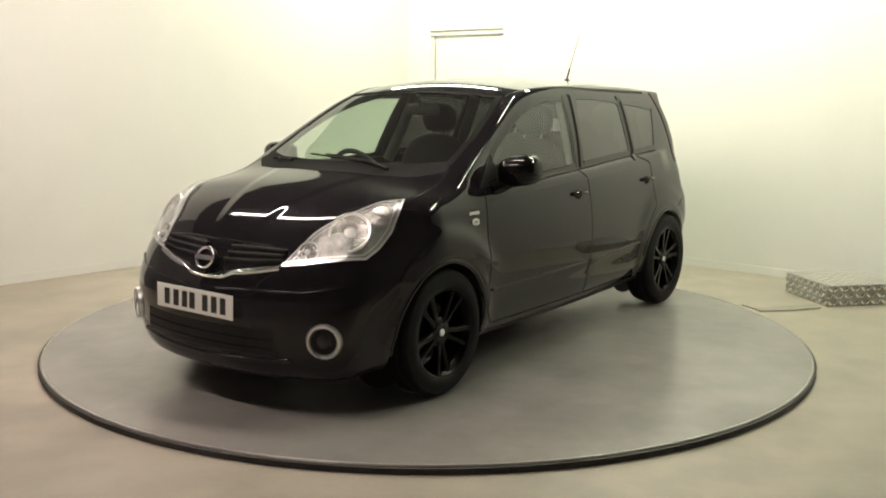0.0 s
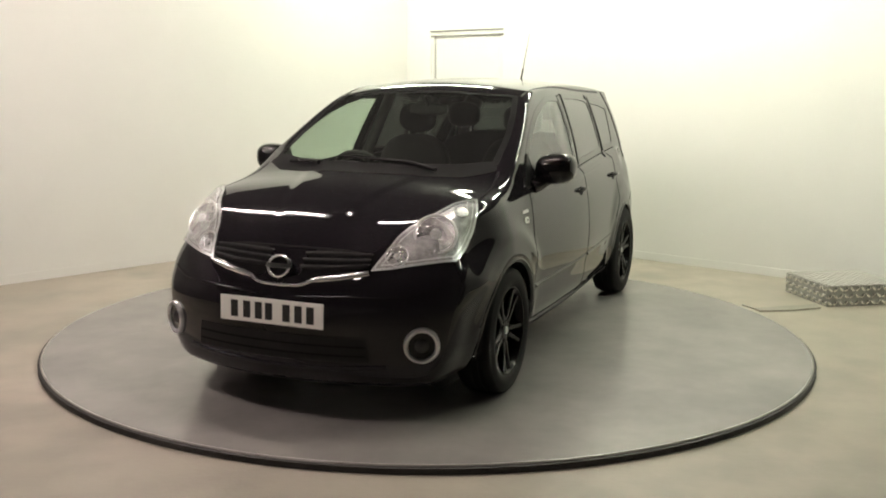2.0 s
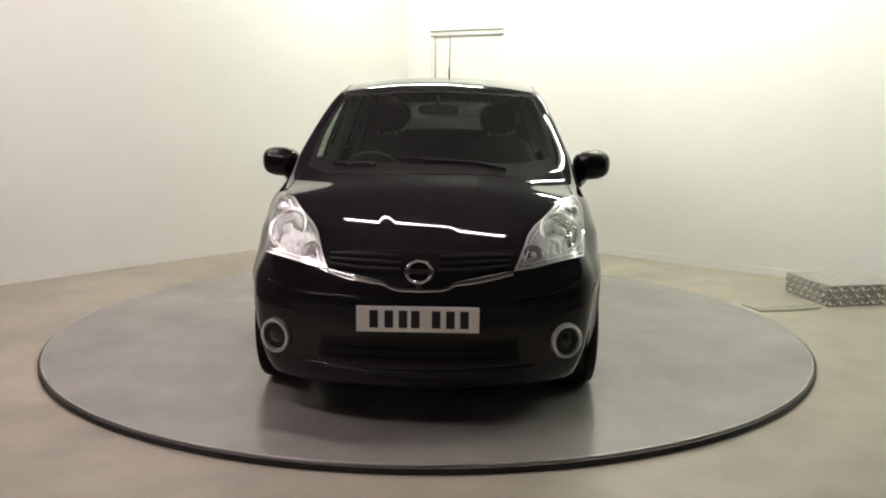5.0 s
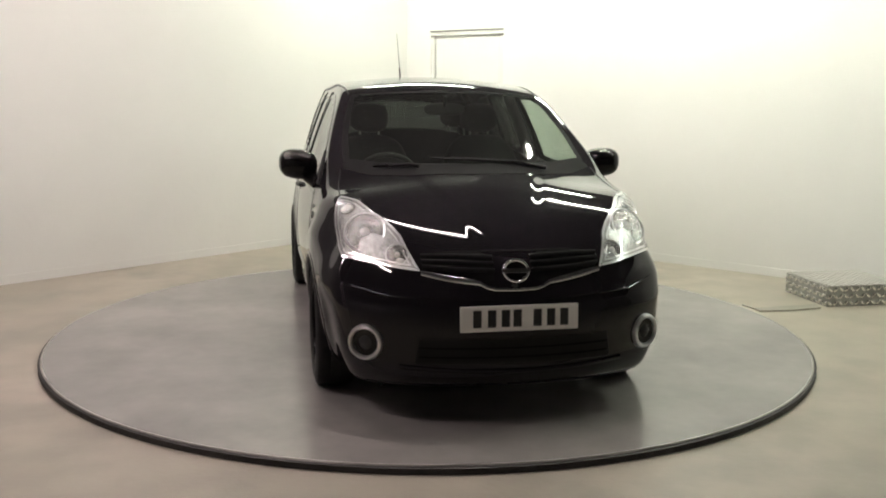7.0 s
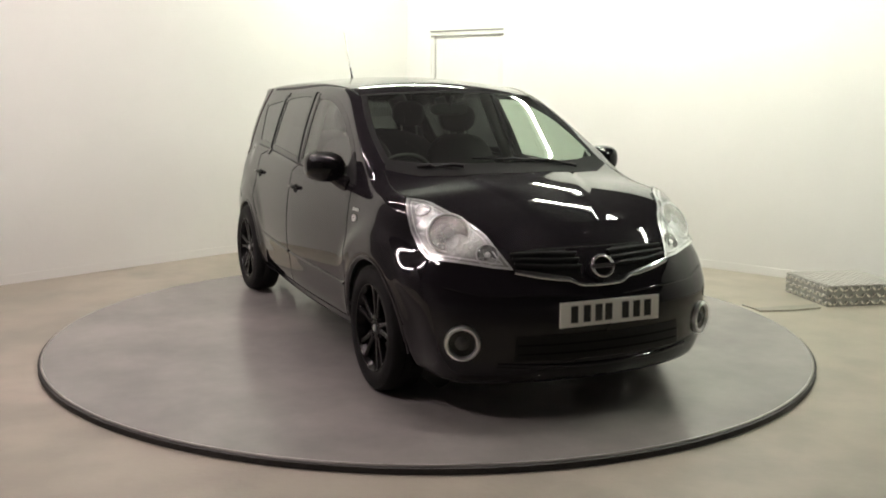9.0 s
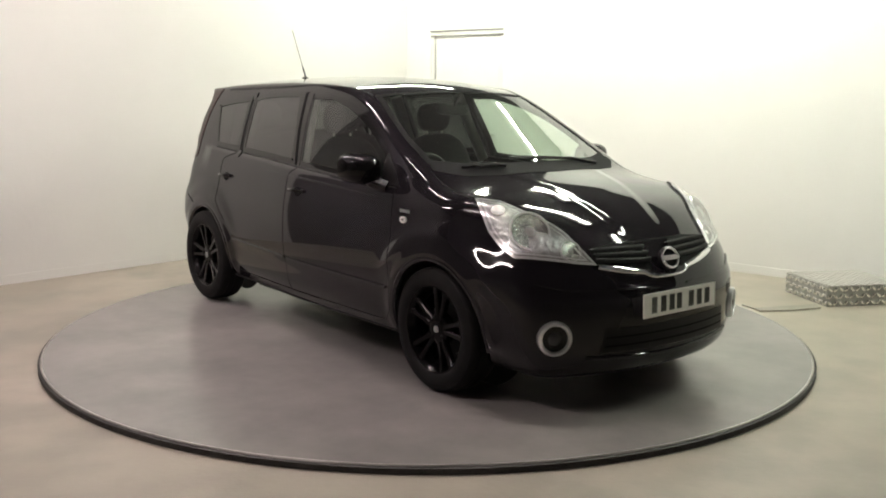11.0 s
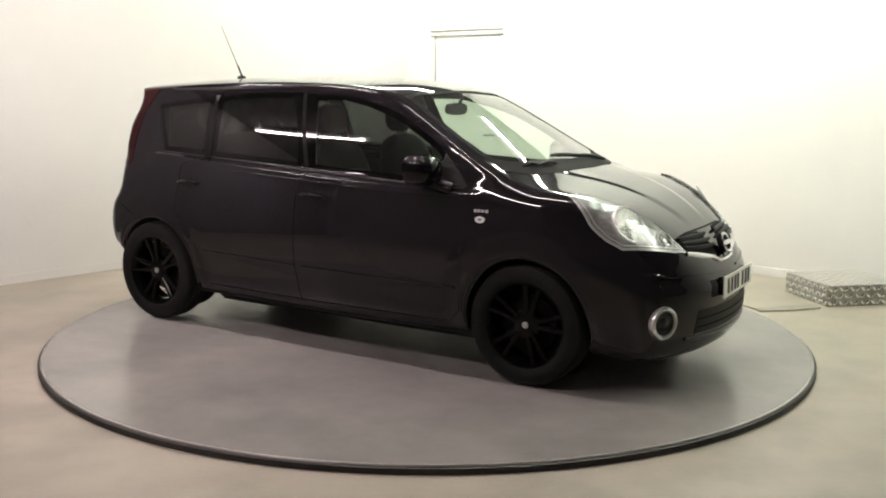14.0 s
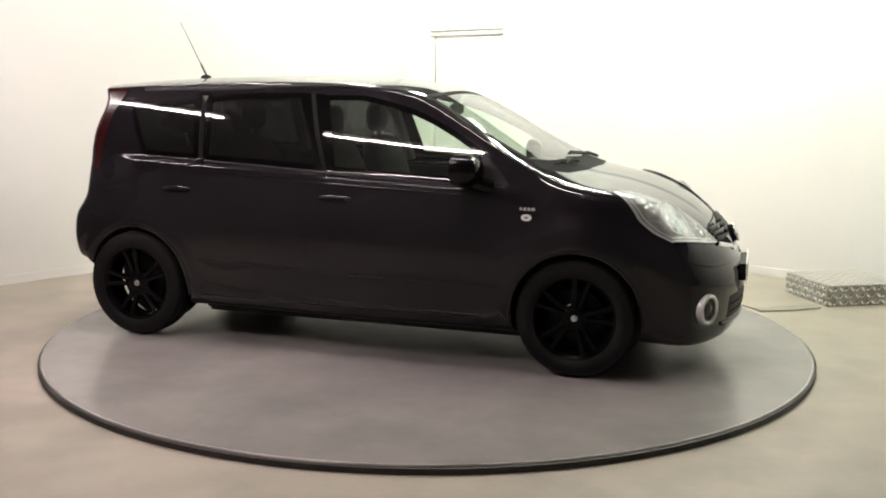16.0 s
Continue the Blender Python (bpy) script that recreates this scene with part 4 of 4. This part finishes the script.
def headrest(st, dx, dy):
    bm = bmesh.new()
    super_pod(bm, (dx - 0.43, dy, 1.265), (0.055, 0.125, 0.095), 2.6)
    part("headrest", bm, M_CLOTH, st, "", True)
    bm = bmesh.new()
    for k in (-0.06, 0.06):
        tube(bm, [(dx - 0.43, dy + k, 1.22), (dx - 0.40, dy + k, 1.08)], 0.007, 6)
    part("headrest_stem", bm, M_GREY, st)


for y in (0.36, -0.36):
    headrest(seat("front_seat", 0.20, y, 0.50), 0, 0)
bench = seat("rear_seat", -0.72, 0.0, 1.25)
for y in (0.40, -0.40):
    headrest(bench, 0.0, y)
bm = bmesh.new()
super_pod(bm, (0.42, 0, 1.335), (0.02, 0.12, 0.035), 3.0)
tube(bm, [(0.43, 0, 1.35), (0.47, 0, 1.41)], 0.01, 8)
part("interior_mirror", bm, M_DASH, CAR, "", True)
# pillar trims and headlining
bm = bmesh.new()
prev = None
for x in np.linspace(-1.55, 0.34, 16):
    zc = float(top_height(np.array(x), np.array(0.0))) - 0.045
    row = [bm.verts.new((x, yy, zc - 0.10 * yy * yy)) for yy in np.linspace(-0.54, 0.54, 9)]
    if prev:
        for k in range(8):
            bm.faces.new((prev[k], prev[k + 1], row[k + 1], row[k]))
    prev = row
part("headlining", bm, M_LINING, CAR, "grey cloth roof lining", True)
for s in (1, -1):
    for path, r in (([(-0.12, 0.74, 0.98), (-0.17, 0.66, 1.20), (-0.215, 0.585, 1.42)], 0.035), ([(-0.90, 0.71, 1.02), (-0.91, 0.65, 1.20), (-0.92, 0.585, 1.39)], 0.04),
                    ([(-1.45, 0.64, 1.02), (-1.50, 0.57, 1.20), (-1.56, 0.50, 1.38)], 0.07)):
        bm = bmesh.new()
        tube(bm, [(x, (y - 0.035) * s, z) for x, y, z in path], r, 10)
        part("pillar_trim", bm, M_LINING if r < 0.06 else M_DASH, CAR, "", True)
    bm = bmesh.new()
    box(bm, (-1.0, 0.62 * s - 0.03, 0.35), (0.85, 0.62 * s + 0.03, 0.965), None, 0.02)
    part("door_card", bm, M_DASH, CAR)
# ---------------------------------------------------------------- the door in the wall, and the steel step
def wall_frame(d, o):
    return Matrix(((d.x, -o.x, 0, CORNER.x), (d.y, -o.y, 0, CORNER.y), (0, 0, 1, 0), (0, 0, 0, 1)))


WE = wall_frame(DR, OUT_R)
door = tagged(new("door_1"), "plain white flush door, shut, with a grey head trim", "door", kind="structure")
door.matrix_basis = WE
bm = bmesh.new()
box(bm, (DOOR_S0 + 0.052, -0.062, FLOOR_Z + 0.006), (DOOR_S1 - 0.045, -0.010, DOOR_H - 0.045), None, 0.003)
part("door_leaf", bm, M_DOOR, door, "flush white leaf")
bm = bmesh.new()
box(bm, (DOOR_S0, -0.19, FLOOR_Z), (DOOR_S0 + 0.042, -0.004, DOOR_H), None, 0.002)
box(bm, (DOOR_S1 - 0.042, -0.19, FLOOR_Z), (DOOR_S1, -0.004, DOOR_H), None, 0.002)
box(bm, (DOOR_S0 + 0.042, -0.19, DOOR_H - 0.042), (DOOR_S1 - 0.042, -0.004, DOOR_H), None, 0.002)
part("door_frame", bm, M_JAMB, door, "pale painted frame, greyed for the shadow along the jamb")
bm = bmesh.new()
box(bm, (DOOR_S0 - 0.005, 0.001, DOOR_H - 0.052), (DOOR_S1 + 0.005, 0.010, DOOR_H - 0.038), None, 0.003)
box(bm, (DOOR_S0 - 0.015, 0.001, DOOR_H - 0.004), (DOOR_S1 + 0.005, 0.010, DOOR_H + 0.010), None, 0.003)
part("head_trim", bm, M_GREY, door, "two grey metal strips over the door")
bm = bmesh.new()
tube(bm, [(DOOR_S1 - 0.10, -0.035, 1.0), (DOOR_S1 - 0.10, 0.02, 1.0), (DOOR_S1 - 0.21, 0.022, 1.0)], 0.01, 8)
part("door_handle", bm, M_GREY, door)


def step_box():
    t = thing("step_box", "low bright aluminium chequer-plate step box on the floor", "step box")
    W, D, H = 0.60, 0.54, 0.148
    t.matrix_basis = pose(2.784, 0.784, FLOOR_Z, 0, 0, 11.0)
    bm = bmesh.new()
    box(bm, (0, 0, 0), (W, D, H), None, 0.004)
    part("box_body", bm, M_GREY, t, "grey folded plate")

    def lozenges(bm, nx, ny, m, lx, ly):
        for i in range(nx):
            for j in range(ny):
                cx, cy = (i + 0.5) * lx / nx, (j + 0.5) * ly / ny
                a = math.pi / 4 if (i + j) % 2 else -math.pi / 4
                L, B = 0.0225, 0.0115
                ring = []
                for k in range(8):
                    q = 2 * math.pi * k / 8
                    px, py = L * math.cos(q), B * math.sin(q)
                    ring.append(m @ Vector((cx + px * math.cos(a) - py * math.sin(a), cy + px * math.sin(a) + py * math.cos(a), 0.0)))
                top = m @ Vector((cx, cy, 0.006))
                vs = [bm.verts.new(p) for p in ring]
                c = bm.verts.new(top)
                for k in range(8):
                    bm.faces.new((vs[k], vs[(k + 1) % 8], c))
    bm = bmesh.new()
    lozenges(bm, 14, 14, Matrix.Translation((0, 0, H)), W, D)
    part("top_tread", bm, M_ALU, t, "raised bright tread bars")
    bm = bmesh.new()
    lozenges(bm, 14, 3, Matrix(((1, 0, 0, 0), (0, 0, -1, 0), (0, 1, 0, 0), (0, 0, 0, 1))), W, H)
    part("front_tread", bm, M_ALU, t, "raised bright tread bars")
    bm = bmesh.new()
    lozenges(bm, 14, 3, Matrix(((0, 0, -1, 0), (1, 0, 0, 0), (0, 1, 0, 0), (0, 0, 0, 1))), D, H)
    part("side_tread", bm, M_ALU, t, "raised bright tread bars")


step_box()
cov = thing("cable_cover", "thin dull metal cable cover plate lying on the floor", "cable cover")
bm = bmesh.new()
q = [(2.246, 0.70), (2.262, 0.62), (2.49, 0.65), (2.72, 0.73), (2.725, 0.83)]
lo = [bm.verts.new((x, y, FLOOR_Z)) for x, y in q]
hi = [bm.verts.new((x, y, FLOOR_Z + 0.012)) for x, y in q]
bm.faces.new(hi)
for i in range(5):
    bm.faces.new((lo[i], lo[(i + 1) % 5], hi[(i + 1) % 5], hi[i]))
part("cover_plate", bm, M_FLOORP, cov)
bm = bmesh.new()
tube(bm, [(2.20, 0.82, FLOOR_Z + 0.005), (2.244, 0.703, FLOOR_Z + 0.005), (2.72, 0.836, FLOOR_Z + 0.005)], 0.005, 6)
part("edge_cable", bm, M_STEELD, cov)
def light_fitting(x, y, rz, mt, length=1.5):
    t = thing("batten_light", "white single-tube fluorescent batten light fixed under the ceiling", "ceiling light", "ceiling lights")
    bm = bmesh.new()
    box(bm, (-length / 2 - 0.03, -0.06, -0.05), (length / 2 + 0.03, 0.06, 0), None, 0.008)
    part("housing", bm, M_BODYW, t)
    bm = bmesh.new()
    tube(bm, [(-length / 2, 0, -0.070), (length / 2, 0, -0.070)], 0.017, 12)
    part("fluorescent_tube", bm, mt, t, "lit fluorescent tube", True)
    for e in (-1, 1):
        bm = bmesh.new()
        box(bm, (e * (length / 2 + 0.014) - 0.014, -0.018, -0.09), (e * (length / 2 + 0.014) + 0.014, 0.018, -0.048), None, 0.004)
        part("lamp_holder", bm, M_BODYW, t)
    t.matrix_basis = pose(x, y, HIGH, 0, 0, rz)
    return t



# rows of battens, roughly along the wall with the door
# the batten at x 3.33 is added to brighten wall and floor on that side
# the batten at y 1.86 is added, off the rows, for the windscreen streak
for x, y, turn, mt in ((-1.97, 0.26, -36, M_TUBE_W), (-0.08, -0.98, -29, M_TUBE_W), (-4.03, -0.90, -38.5, M_TUBE_W), (-1.97, -2.60, -40, M_TUBE_W),
                       (-0.12, 2.92, -36, M_TUBE_C), (1.42, 1.86, -63, M_TUBE_C), (1.66, 0.44, -38, M_TUBE_C), (3.33, -0.72, -40, M_TUBE_C)):
    light_fitting(x, y, turn, mt, 1.05 if y == 1.86 else 1.25 if 1 < x < 2 else 1.65)
# ---------------------------------------------------------------- what turns: the deck and the car on it, at one even rate
def motions():
    car_rows, deck_rows = [], []
    for i in range(17):
        a = -127.05 + 6.782 * i
        off = Euler((0, 0, radians(a))).to_matrix() @ Vector((-0.2742, 0.0518, 0))
        car_rows.append((float(i), pose(off.x, off.y, 0.001, 0, 0, a)))
        deck_rows.append((float(i), pose(0, 0, 0, 0, 0, a)))
    walk(CAR, car_rows)
    walk(TURNTABLE, deck_rows)


motions()
